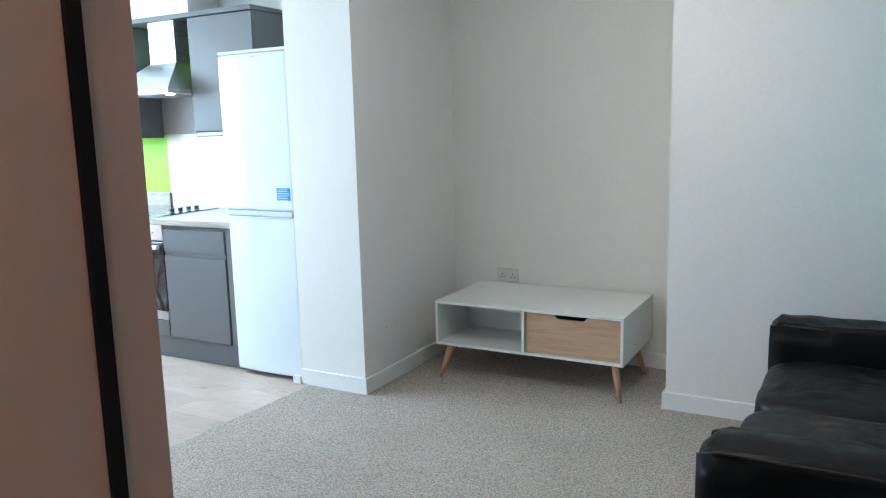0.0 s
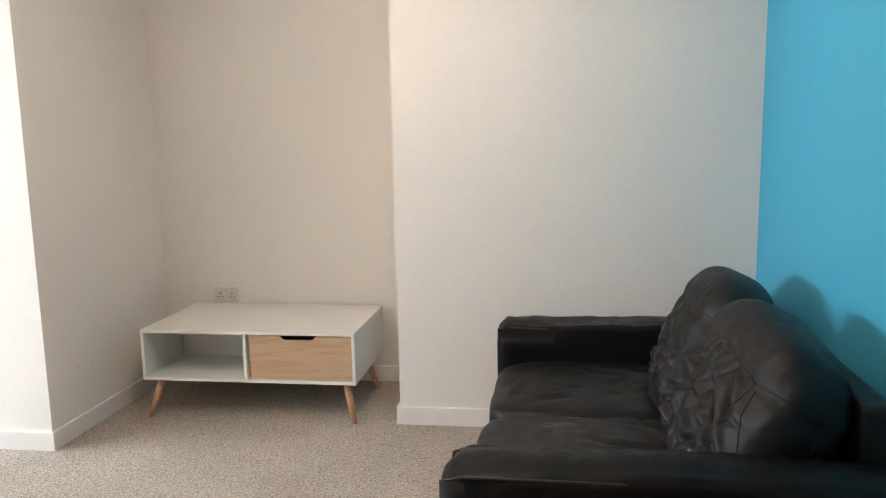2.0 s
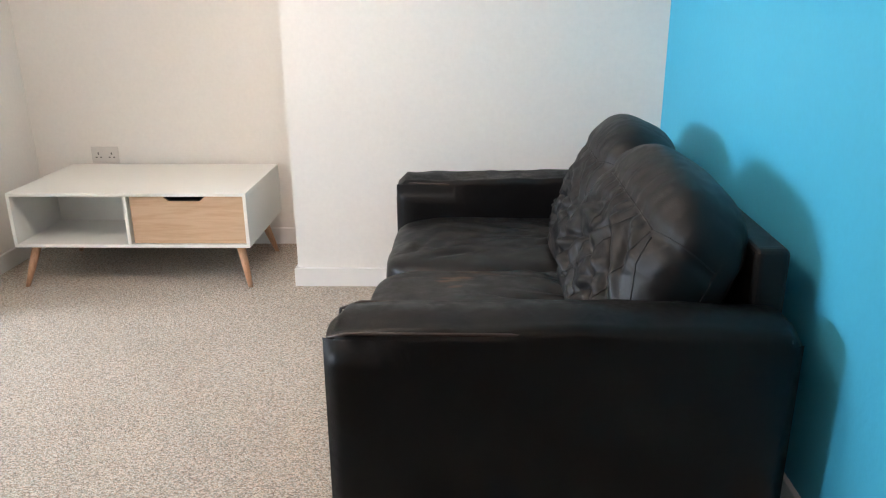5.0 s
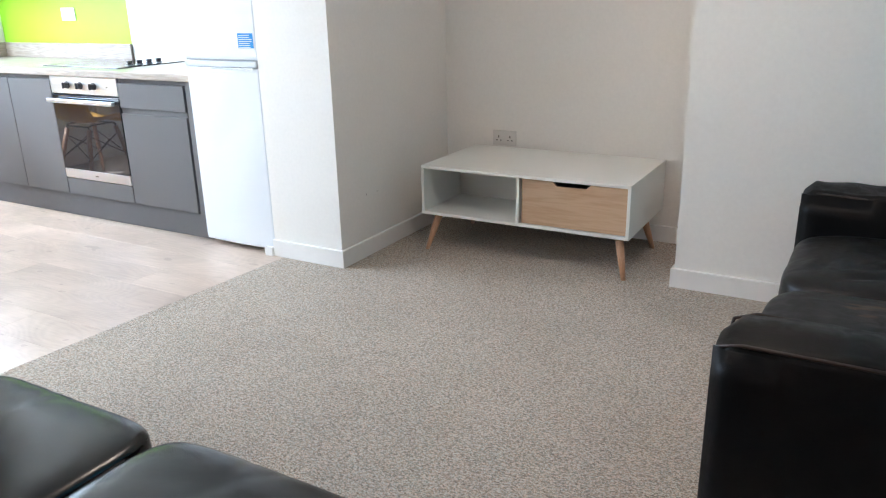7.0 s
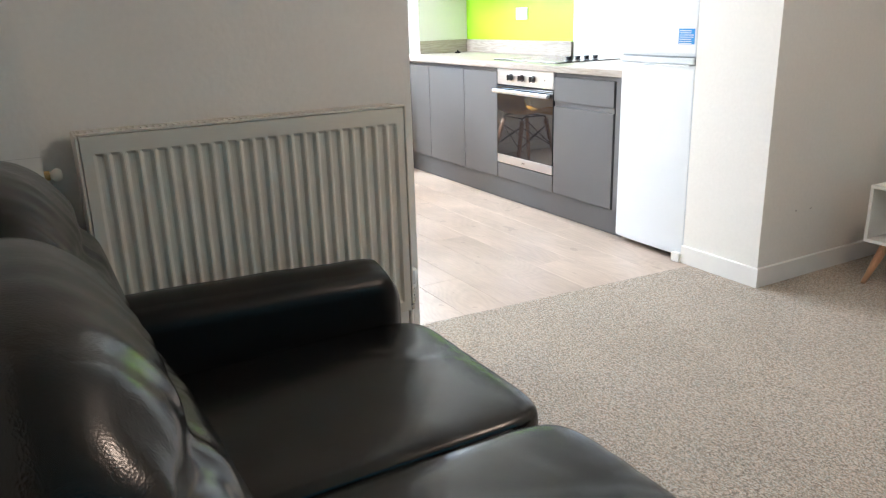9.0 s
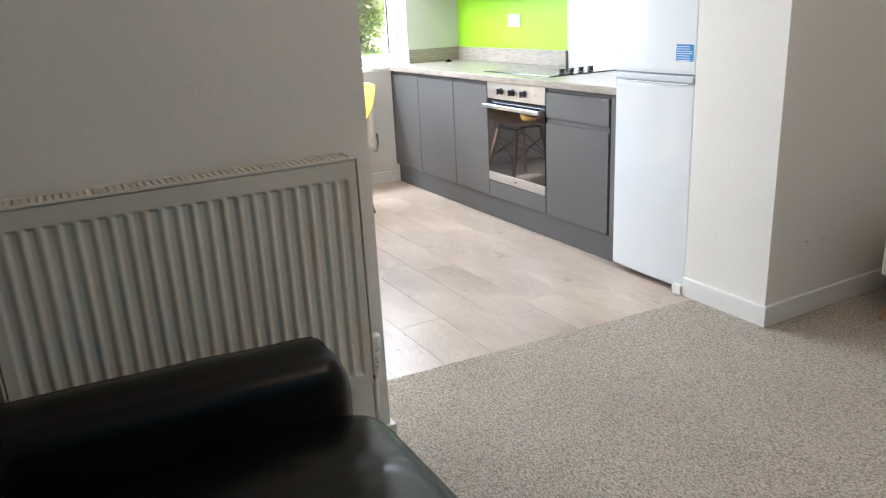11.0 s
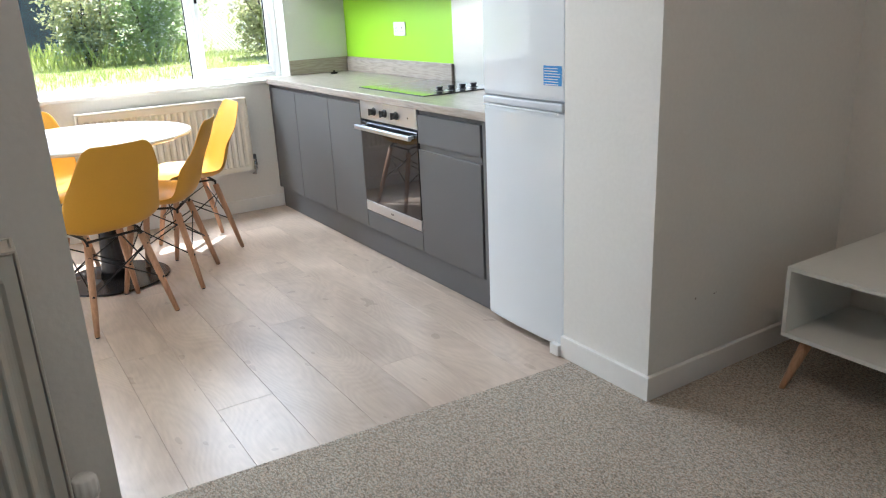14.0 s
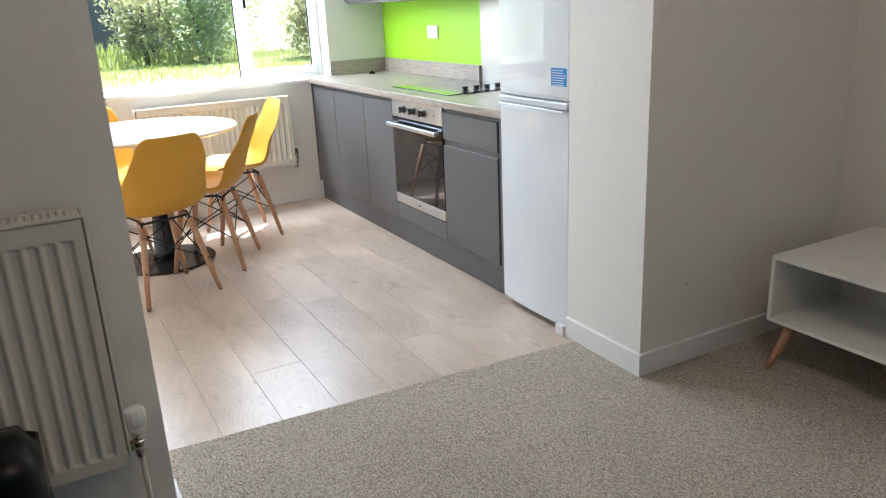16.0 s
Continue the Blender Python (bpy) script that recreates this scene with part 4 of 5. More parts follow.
def tv_unit():
    x0, x1, y0, y1, z0, z1 = -1.667, -0.568, 3.912, 4.536, 0.187, 0.445
    u = base("tv_unit", "white and oak low tv unit with splayed beech legs", "tv unit", place=(x0, y0, 0))
    w, d = x1 - x0, y1 - y0
    t = 0.015
    part("top", box((0, 0, z1 - t), (w, d, z1), 0.001, 1), LAMINATE, u)
    part("bottom", box((0, 0, z0), (w, d, z0 + t), 0.001, 1), LAMINATE, u)
    for a in (0, w - t):
        part("side", box((a, 0, z0 + t), (a + t, d, z1 - t)), LAMINATE, u)
    part("divider", box((w * 0.5 - t, 0.002, z0 + t), (w * 0.5, d - 0.01, z1 - t)), LAMINATE, u)
    part("back", box((t, d - 0.010, z0 + t), (w - t, d - 0.004, z1 - t)), LAMINATE, u)
    part("inner_back", box((t, 0.40, z0 + t), (w * 0.5 - t, 0.412, z0 + t + 0.14)), LAMINATE, u, "white inner back rail")
    # drawer front with a hand notch cut from its top edge
    a, b = w * 0.5 + 0.012, w - t - 0.003
    zt, zb = z1 - t - 0.004, z0 + t + 0.003
    m = (a + b) / 2 - 0.01
    pts = [(a, zb), (b, zb), (b, zt), (m + 0.095, zt), (m + 0.072, zt - 0.022), (m - 0.072, zt - 0.022), (m - 0.095, zt), (a, zt)]
    bm = bmesh.new()
    fr = [bm.verts.new((x, 0.012, z)) for x, z in pts]
    bk = [bm.verts.new((x, 0.027, z)) for x, z in pts]
    bm.faces.new(fr)
    bm.faces.new(bk[::-1])
    for i in range(len(pts)):
        bm.faces.new((fr[i], fr[(i + 1) % 8], bk[(i + 1) % 8], bk[i]))
    dr = part("drawer", bm, OAK, u, "oak veneer drawer front with a hand notch")
    part("drawer_box", box((a + 0.01, 0.028, zb + 0.01), (b - 0.01, 0.40, zt - 0.05)), DARKGAP, dr, "inside of the drawer, coloured dark as shade")
    for sx, sy in ((0, 0), (1, 0), (0, 1), (1, 1)):
        fx = 0.033 if sx == 0 else w - 0.010
        tx = 0.075 if sx == 0 else w - 0.060
        fy, ty = (-0.012, 0.055) if sy == 0 else (d - 0.115, d - 0.160)
        bm = tube([(tx, ty, z0 - 0.0005), (tx + (fx - tx) * 0.5, ty + (fy - ty) * 0.5, z0 / 2), (fx, fy, 0.0)], 0.02, 16,
                  radii=[0.021, 0.017, 0.0115])
        for v in bm.verts:
            if v.co.z < 0.012:
                v.co.z = 0.0
        part("leg", bm, BEECH, u, "tapered beech leg", smooth=True)


tv_unit()

# ---------------------------------------------------------------- sofas


def smoothstep(x):
    x = min(1, max(0, x))
    return x * x * (3 - 2 * x)


def seedless(off):
    return off.x * 0.13


def surface(c, size, p, off, wrinkle, wscale, stretch, fold, tufts, creases=0.0, folds=()):
    """The point of a stuffed shape in a direction c from its centre."""
    k = (abs(c.x) ** p + abs(c.y) ** p + abs(c.z) ** p) ** (-1 / p)
    c = c * k
    q = Vector((c.x * size[0], c.y * size[1], c.z * size[2]))
    nrm = Vector((c.x / size[0], c.y / size[1], c.z / size[2])).normalized()
    s = Vector((q.x * stretch[0], q.y * stretch[1], q.z * stretch[2]))
    n1 = noise.noise(s * wscale + off)
    n2 = 1 - abs(noise.noise(s * wscale * 1.9 + off * 2)) * 2
    n3 = noise.noise(s * wscale * 4.5 + off)
    q += nrm * (n1 * wrinkle * 1.4 + n2 * wrinkle * 0.35 + n3 * wrinkle * 0.25)
    if fold:
        # a head roll: a waist under the top, with short gathers
        w = math.exp(-((c.z - 0.42) / 0.09) ** 2)
        q -= nrm * fold * w * (1.0 if c.y > -0.2 else 0.3)
        g = math.exp(-((c.z - 0.46) / 0.30) ** 2)
        q += nrm * (0.0055 if creases else 0.0035) * g * math.sin(q.x * 120 + n1 * 9) * (0.5 + n3)
    if creases:
        # a few long slanting folds
        for ca, sa, amp in ((0.80, 0.60, 1.0), (0.70, -0.71, 0.7)):
            u, w = (s.x * ca + (s.z + s.y * 0.6) * sa), (-s.x * sa + (s.z + s.y * 0.6) * ca)
            r = abs(noise.noise(Vector((w * 7.0, u * 1.7, seedless(off))) + off))
            q -= nrm * creases * amp * (1 - smoothstep((c.z - 0.1) / 0.35)) * (math.exp(-(r / 0.035) ** 2) - 0.5 * math.exp(-((r - 0.10) / 0.05) ** 2))
    for ax, u, v, deep, reach in tufts:
        a, b = (c.x - u, c.z - v) if ax == "y" else (c.x - u, c.y - v)
        side = smoothstep((c.y if ax == "y" else c.z) * 3)
        d = math.hypot(a, b)
        ang = math.atan2(b, a)
        fan = math.exp(-(math.sin(ang * 3.5 + 1.6 * n1 + d * 1.5) / 0.30) ** 2)
        q -= nrm * side * (deep * math.exp(-(d / 0.10) ** 2) + deep * 0.5 * fan * smoothstep(d / 0.12) * math.exp(-(d / reach) ** 2))
    return q + draped(c, nrm, folds) if folds else q


def drapes(seed, ax, hub, angles, reach, depth, count):
    """Long sharp folds that run out from a gathered spot: start, end, bow, depth, width."""
    rnd = random.Random(seed)
    out = []
    for i in range(count):
        a = radians(angles[0] + (angles[1] - angles[0]) * (i + rnd.uniform(0.1, 0.9)) / count)
        r0, r1 = rnd.uniform(0.02, 0.22), reach * rnd.uniform(0.55, 1.0)
        h = (hub[0] + rnd.uniform(-0.12, 0.12), hub[1] + rnd.uniform(-0.08, 0.10))
        out.append((ax, h[0] + r0 * math.cos(a), h[1] + r0 * math.sin(a), h[0] + r1 * math.cos(a), h[1] + r1 * math.sin(a),
                    rnd.uniform(-0.12, 0.12), depth * rnd.uniform(0.5, 1.2), rnd.uniform(0.036, 0.062)))
    return out


def draped(c, nrm, folds):
    d = 0.0
    for ax, u0, v0, u1, v1, bow, depth, width in folds:
        face_on = smoothstep(((max(c.y, -c.x) if ax == "w" else c.y if ax == "y" else c.z) - 0.25) * 2.5)
        if face_on <= 0:
            continue
        u, v = c.x, (c.y if ax == "z" else c.z)
        if ax == "w" and c.x < 0:
            u -= (1 - c.y) * 0.6
        du, dv = u1 - u0, v1 - v0
        ln = math.hypot(du, dv)
        t = ((u - u0) * du + (v - v0) * dv) / (ln * ln)
        if t < 0 or t > 1:
            continue
        s = ((v - v0) * du - (u - u0) * dv) / ln - bow * math.sin(math.pi * t) * ln
        e = math.sin(math.pi * t ** 0.8)
        d += face_on * e * depth * (math.exp(-(s / width) ** 2) - 0.75 * math.exp(-((s - width * 2.2) / (width * 1.5)) ** 2))
    return nrm * -d


def puff(size, p=3.5, cuts=24, seed=0, wrinkle=0.006, wscale=5.0, stretch=(1, 1, 1), fold=0.0, tufts=(), seams=(), creases=0.0, folds=()):
    """A stuffed leather shape: a rounded block with creases; and bars that lie along its seams."""
    off = Vector((seed * 7.3, seed * 3.1, seed * 5.7))
    rest = (size, p, off, wrinkle, wscale, stretch, fold, tufts, creases, folds)
    bm = bmesh.new()
    bmesh.ops.create_cube(bm, size=2)
    bmesh.ops.subdivide_edges(bm, edges=bm.edges[:], cuts=cuts, use_grid_fill=True)
    for v in bm.verts:
        v.co = surface(v.co.copy(), *rest)
    lines = []
    for line in seams:
        pts = []
        for a, b in zip(line, line[1:]):
            a, b = Vector(a), Vector(b)
            pts += [surface(a.lerp(b, i / 14), *rest) for i in range(14)]
        lines.append(tube(pts, 0.0022, 6))
    return (bm, lines) if seams else bm


def arm_block(w, d, h, crown, seed, r=0.032, wr=0.004, sag=0.0):
    """An upholstered arm: flat outer and inner sides with a softly crowned top. Local: x across, y along, z up from 0."""
    bm = bmesh.new()
    nx, ny = 14, 30
    prof = []
    # outline of the section, from the foot outside round the top to the foot inside
    for i in range(7):
        prof.append((-w / 2, 0.05 + (h - r - 0.05) * i / 6, 0))
    for i in range(1, 7):
        a = math.pi - i / 6 * math.pi / 2
        prof.append((-w / 2 + r + r * math.cos(a), h - r + r * math.sin(a), 1))
    for i in range(1, nx):
        u = i / nx
        x = -w / 2 + r + (w - 2 * r) * u
        prof.append((x, h + crown * math.sin(math.pi * u), 1))
    for i in range(0, 7):
        a = math.pi / 2 - i / 6 * math.pi / 2
        prof.append((w / 2 - r + r * math.cos(a), h - r + r * math.sin(a), 1))
    for i in range(1, 7):
        prof.append((w / 2, (h - r) - (h - r - 0.05) * i / 6, 0))
    rings = []
    off = Vector((seed * 2.7, seed, seed * 1.9))
    for j in range(ny + 1):
        v = j / ny
        y = -d / 2 + d * v
        end = min(v, 1 - v) * d
        inset = max(0, r - end)
        inset = r - math.sqrt(max(0, r * r - inset * inset))
        ring = []
        for x, z, top in prof:
            n = noise.noise(Vector((x, y, z)) * 7 + off) * wr + (1 - 2 * abs(noise.noise(Vector((x * 3, y * 6, z * 3)) * 2 + off))) * wr * 0.5
            zz = z - (inset if top else 0)
            zz += n * (1.6 if top else 0.2)
            if top:
                zz += 0.012 * math.sin(v * math.pi * 1.2 + 0.4) - 0.006 - sag * math.sin(math.pi * min(1, max(0, (v - 0.15) / 0.8))) * (0.5 + 0.5 * math.cos(x * 22))
            ring.append(bm.verts.new((x * (1 - inset * 0.6 / (w / 2)), y, zz)))
        rings.append(ring)
    for a, b in zip(rings, rings[1:]):
        for i in range(len(prof) - 1):
            bm.faces.new((a[i], a[i + 1], b[i + 1], b[i]))
        bm.faces.new((a[-1], a[0], b[0], b[-1]))
    bm.faces.new(rings[0])
    bm.faces.new(rings[-1][::-1])
    return bm


def shift(bm, vec, rx=0.0, rz=0.0, ry=0.0):
    if rx:
        bmesh.ops.rotate(bm, verts=bm.verts, matrix=Matrix.Rotation(radians(rx), 3, "X"))
    if ry:
        bmesh.ops.rotate(bm, verts=bm.verts, matrix=Matrix.Rotation(radians(ry), 3, "Y"))
    if rz:
        bmesh.ops.rotate(bm, verts=bm.verts, matrix=Matrix.Rotation(radians(rz), 3, "Z"))
    bmesh.ops.translate(bm, verts=bm.verts, vec=vec)
    return bm


# the deep pulls in the front of a slumped back cushion, out from its two lower corners
PULLS = [("y", -0.85, -0.75, 0.15, -0.15, 0.08, 0.020, 0.042), ("y", -0.80, -0.45, 0.05, 0.22, 0.06, 0.018, 0.040),
         ("y", -0.85, -0.95, 0.55, -0.55, -0.06, 0.016, 0.040), ("y", 0.85, -0.55, -0.05, -0.02, 0.07, 0.020, 0.040),
         ("y", 0.80, -0.20, 0.10, 0.30, -0.05, 0.014, 0.038), ("y", 0.05, -0.10, -0.10, 0.36, 0.10, 0.018, 0.036),
         ("y", -0.70, -0.10, -0.30, 0.36, 0.05, 0.014, 0.038), ("y", 0.45, -0.85, 0.10, -0.25, -0.08, 0.016, 0.040)]


def worn_sofa():
    """The creased two-seater by the blue wall. Local +y is its front."""
    s = base("sofa", "worn black leather sofa with slumped cushions by the blue wall", "sofa", place=(0.655, 3.035, 0), rz=88.4)
    W, D = 1.70, 1.12
    L = LEATHER1
    part("frame", box((-W / 2 + 0.19, -D / 2 + 0.10, 0.04), (W / 2 - 0.19, D / 2 - 0.03, 0.30), 0.02, 3), L, s, smooth=False)
    for sgn, seed in ((-1, 3), (1, 8)):
        dh = 0.014 if sgn < 0 else 0.0
        sag = 0.0 if sgn < 0 else 0.022
        bm = arm_block(0.205, D - 0.04, 0.560 + dh + sag * 0.35, 0.012, seed, wr=0.005, sag=sag)
        shift(bm, (sgn * (W / 2 - 0.103), 0.0, 0))
        a = part("arm", bm, LEATHER1B, s, "boxy padded leather arm", smooth=True)
        for e in (-1, 1):
            x = sgn * (W / 2 - 0.103) + e * 0.0945
            pts = [(x, -D / 2 + 0.05, 0.541 + dh), (x, 0.05, 0.547 + dh - sag * 0.7), (x, D / 4, 0.545 + dh - sag * 0.4), (x, D / 2 - 0.08, 0.543 + dh), (x - e * 0.01, D / 2 - 0.032, 0.528 + dh), (x - e * 0.02, D / 2 - 0.022, 0.48),
                   (x - e * 0.02, D / 2 - 0.022, 0.06)]
            part("piping", tube(pts, 0.0045, 8), PIPING, a, "raised leather piping, rubbed brown in places", smooth=True)
    part("back_frame", box((-W / 2 + 0.170, -D / 2 + 0.010, 0.05), (W / 2 - 0.120, -D / 2 + 0.095, 0.715), 0.02, 4), L, s, "leather covered back of the frame")
    for x, seed, dz in ((-0.325, 11, 0.008), (0.325, 15, 0.0)):
        bm = puff((0.330, 0.41, 0.095), 5, 72, seed, 0.006, 3.0, stretch=(1.6, 0.9, 1), creases=0.002,
                  tufts=(("z", 0.2, -0.75, 0.014, 0.6),), folds=drapes(seed, "z", (0.1, -0.8), (25, 150), 1.3, 0.009, 11) + drapes(seed + 1, "z", (-0.7, 0.7), (-75, 10), 1.0, 0.006, 6))
        part("seat_cushion", shift(bm, (x, 0.115, 0.326 + dz)), LEATHER1S, s, "creased leather seat cushion", smooth=True)
    for x, seed, rz, ry, dz, rx, hz in ((-0.372, 21, 5, -7, -0.050, 27, 0.268), (0.235, 27, -3, 3, -0.055, 21, 0.280)):
        side = [(-0.72, 1, z) for z in (-0.9, -0.3, 0.3, 0.44)], [(0.72, 1, z) for z in (-0.9, -0.3, 0.3, 0.44)]
        bm, lines = puff((0.325, 0.145, hz), 3.1, 96, seed, 0.008, 2.4, stretch=(1.0, 1, 1.2), fold=0.012, creases=0.0015,
                         tufts=(("y", -0.05, -0.55, 0.010, 0.5),),
                         folds=drapes(seed, "y", (0.0, -0.85), (20, 160), 1.4, 0.012, 5)
                         + drapes(seed + 5, "y", (0.55, 0.0), (120, 240), 0.9, 0.009, 3) + drapes(seed + 9, "y", (-0.6, -0.1), (-60, 40), 0.9, 0.011, 3) + PULLS,
                         seams=(*side, [(-0.72, 1, 0.46), (0, 1, 0.44), (0.72, 1, 0.46)], [(-1, -0.35, -0.95), (-1, -0.3, -0.3), (-1, -0.2, 0.4)], [(-1, -0.2, 0.44), (-1, 0.4, 0.50), (-0.72, 1, 0.46)], [(-1, 0.1, -0.95), (-1, 0.55, -0.4), (-0.95, 1, 0.1), (-0.8, 1, 0.44)], [(-0.35, 1, -0.95), (0.0, 1, -0.55), (0.16, 1, 0.0), (0.2, 1, 0.44)],
                                [(0.32, 1, -0.95), (0.0, 1, -0.55), (-0.2, 1, -0.1), (-0.35, 1, 0.44)]))
        for m in (bm, *lines):
            shift(m, (x, -0.268, 0.660 + dz), rx=rx + 3, rz=rz, ry=ry)
        c = part("back_cushion", bm, L, s, "slumped and creased leather back cushion", smooth=True)
        for m in lines:
            part("seam", m, SEAM, c, "stitched seam", smooth=True)
    for x in (-W / 2 + 0.06, W / 2 - 0.06):
        for y in (-D / 2 + 0.08, D / 2 - 0.08):
            part("foot", lathe([(0.02, 0), (0.024, 0.052)], 14, centre=(x, y, 0)), KNOB, s, "short dark foot")
    return s


def smooth_sofa():
    """The smoother two-seater by the radiator. Local +y is its front."""
    s = base("sofa", "glossy black leather two-seat sofa beside the radiator", "sofa", place=(-0.850, 0.985, 0), rz=0)
    W, D = 1.62, 1.07
    L = LEATHER2
    part("frame", box((-W / 2 + 0.19, -D / 2 + 0.08, 0.04), (W / 2 - 0.19, D / 2 - 0.02, 0.30), 0.02, 3), L, s)
    for sgn, seed in ((-1, 5), (1, 9)):
        bm = arm_block(0.215, D - 0.05, 0.590 if sgn < 0 else 0.545, 0.012, seed, r=0.05, wr=0.002)
        shift(bm, (sgn * (W / 2 - 0.108), 0.005, 0))
        part("arm", bm, LEATHER2A, s, "padded leather arm with a rounded top", smooth=True)
    bm = puff((W / 2 - 0.004, 0.07, 0.36), 8, 20, 6, 0.003, 3)
    part("back_frame", shift(bm, (0, -D / 2 + 0.07, 0.41)), L, s, "leather covered back of the frame", smooth=True)
    for x, seed in ((-0.303, 31), (0.303, 35)):
        bm = puff((0.303, 0.41, 0.085), 8, 40, seed, 0.004, 2.2, tufts=(("z", -0.2, 0.75, 0.004, 0.6),))
        c = part("seat_cushion", shift(bm, (x, 0.147, 0.366)), L, s, "smooth leather seat cushion", smooth=True)
        pts = []
        for i in range(41):
            a = 2 * math.pi * i / 40
            cx, cy = math.cos(a), math.sin(a)
            k = (abs(cx) ** 8 + abs(cy) ** 8) ** (-1 / 8)
            pts.append((x + cx * k * 0.300, 0.147 + cy * k * 0.405, 0.425))
        part("piping", tube(pts, 0.004, 6), SEAM, c, "dark leather piping", smooth=True)
    for x, y, seed, rx, rz in ((-0.30, -0.332, 41, 15, -2), (0.32, -0.300, 45, 19, 2)):
        bm, lines = puff((0.330, 0.150, 0.305), 2.9, 56, seed, 0.007, 2.8, fold=0.016, tufts=(("y", 0.0, -0.7, 0.012, 0.8),),
                         seams=([(1, 0.35, z) for z in (-0.9, -0.3, 0.3, 0.9)],))
        for m in (bm, *lines):
            shift(m, (x, y, 0.705), rx=rx, rz=rz)
        c = part("back_cushion", bm, L, s, "plump glossy leather back cushion", smooth=True)
        for m in lines:
            part("seam", m, SEAM, c, "stitched seam", smooth=True)
    for x in (-W / 2 + 0.06, W / 2 - 0.06):
        for y in (-D / 2 + 0.08, D / 2 - 0.08):
            part("foot", lathe([(0.02, 0), (0.024, 0.052)], 14, centre=(x, y, 0)), KNOB, s, "short dark foot")
    return s


worn_sofa()
smooth_sofa()

# ---------------------------------------------------------------- table and chairs


def table():
    t = base("dining_table", "round white pedestal dining table by the kitchen window", "dining table", place=(-4.50, 2.19, 0))
    part("tabletop", lathe([(0.0, 0.756), (0.47, 0.756), (0.497, 0.766), (0.502, 0.774), (0.497, 0.780), (0.0, 0.780)], 72), WHITETOP, t, smooth=False)
    part("underplate", lathe([(0, 0.742), (0.13, 0.742), (0.13, 0.7555), (0, 0.7555)], 32), DARKMETAL, t)
    prof = [(0.075, 0.020), (0.066, 0.06), (0.058, 0.14), (0.048, 0.26), (0.040, 0.40), (0.038, 0.55), (0.042, 0.66), (0.055, 0.7415)]
    part("column", lathe(prof, 32), DARKMETAL, t, "dark metal trumpet column", smooth=True)
    part("base_disc", lathe([(0.0, 0), (0.275, 0), (0.282, 0.005), (0.276, 0.010), (0.15, 0.015), (0.0, 0.0195)], 64), DARKMETAL, t, "dark metal disc foot")


table()


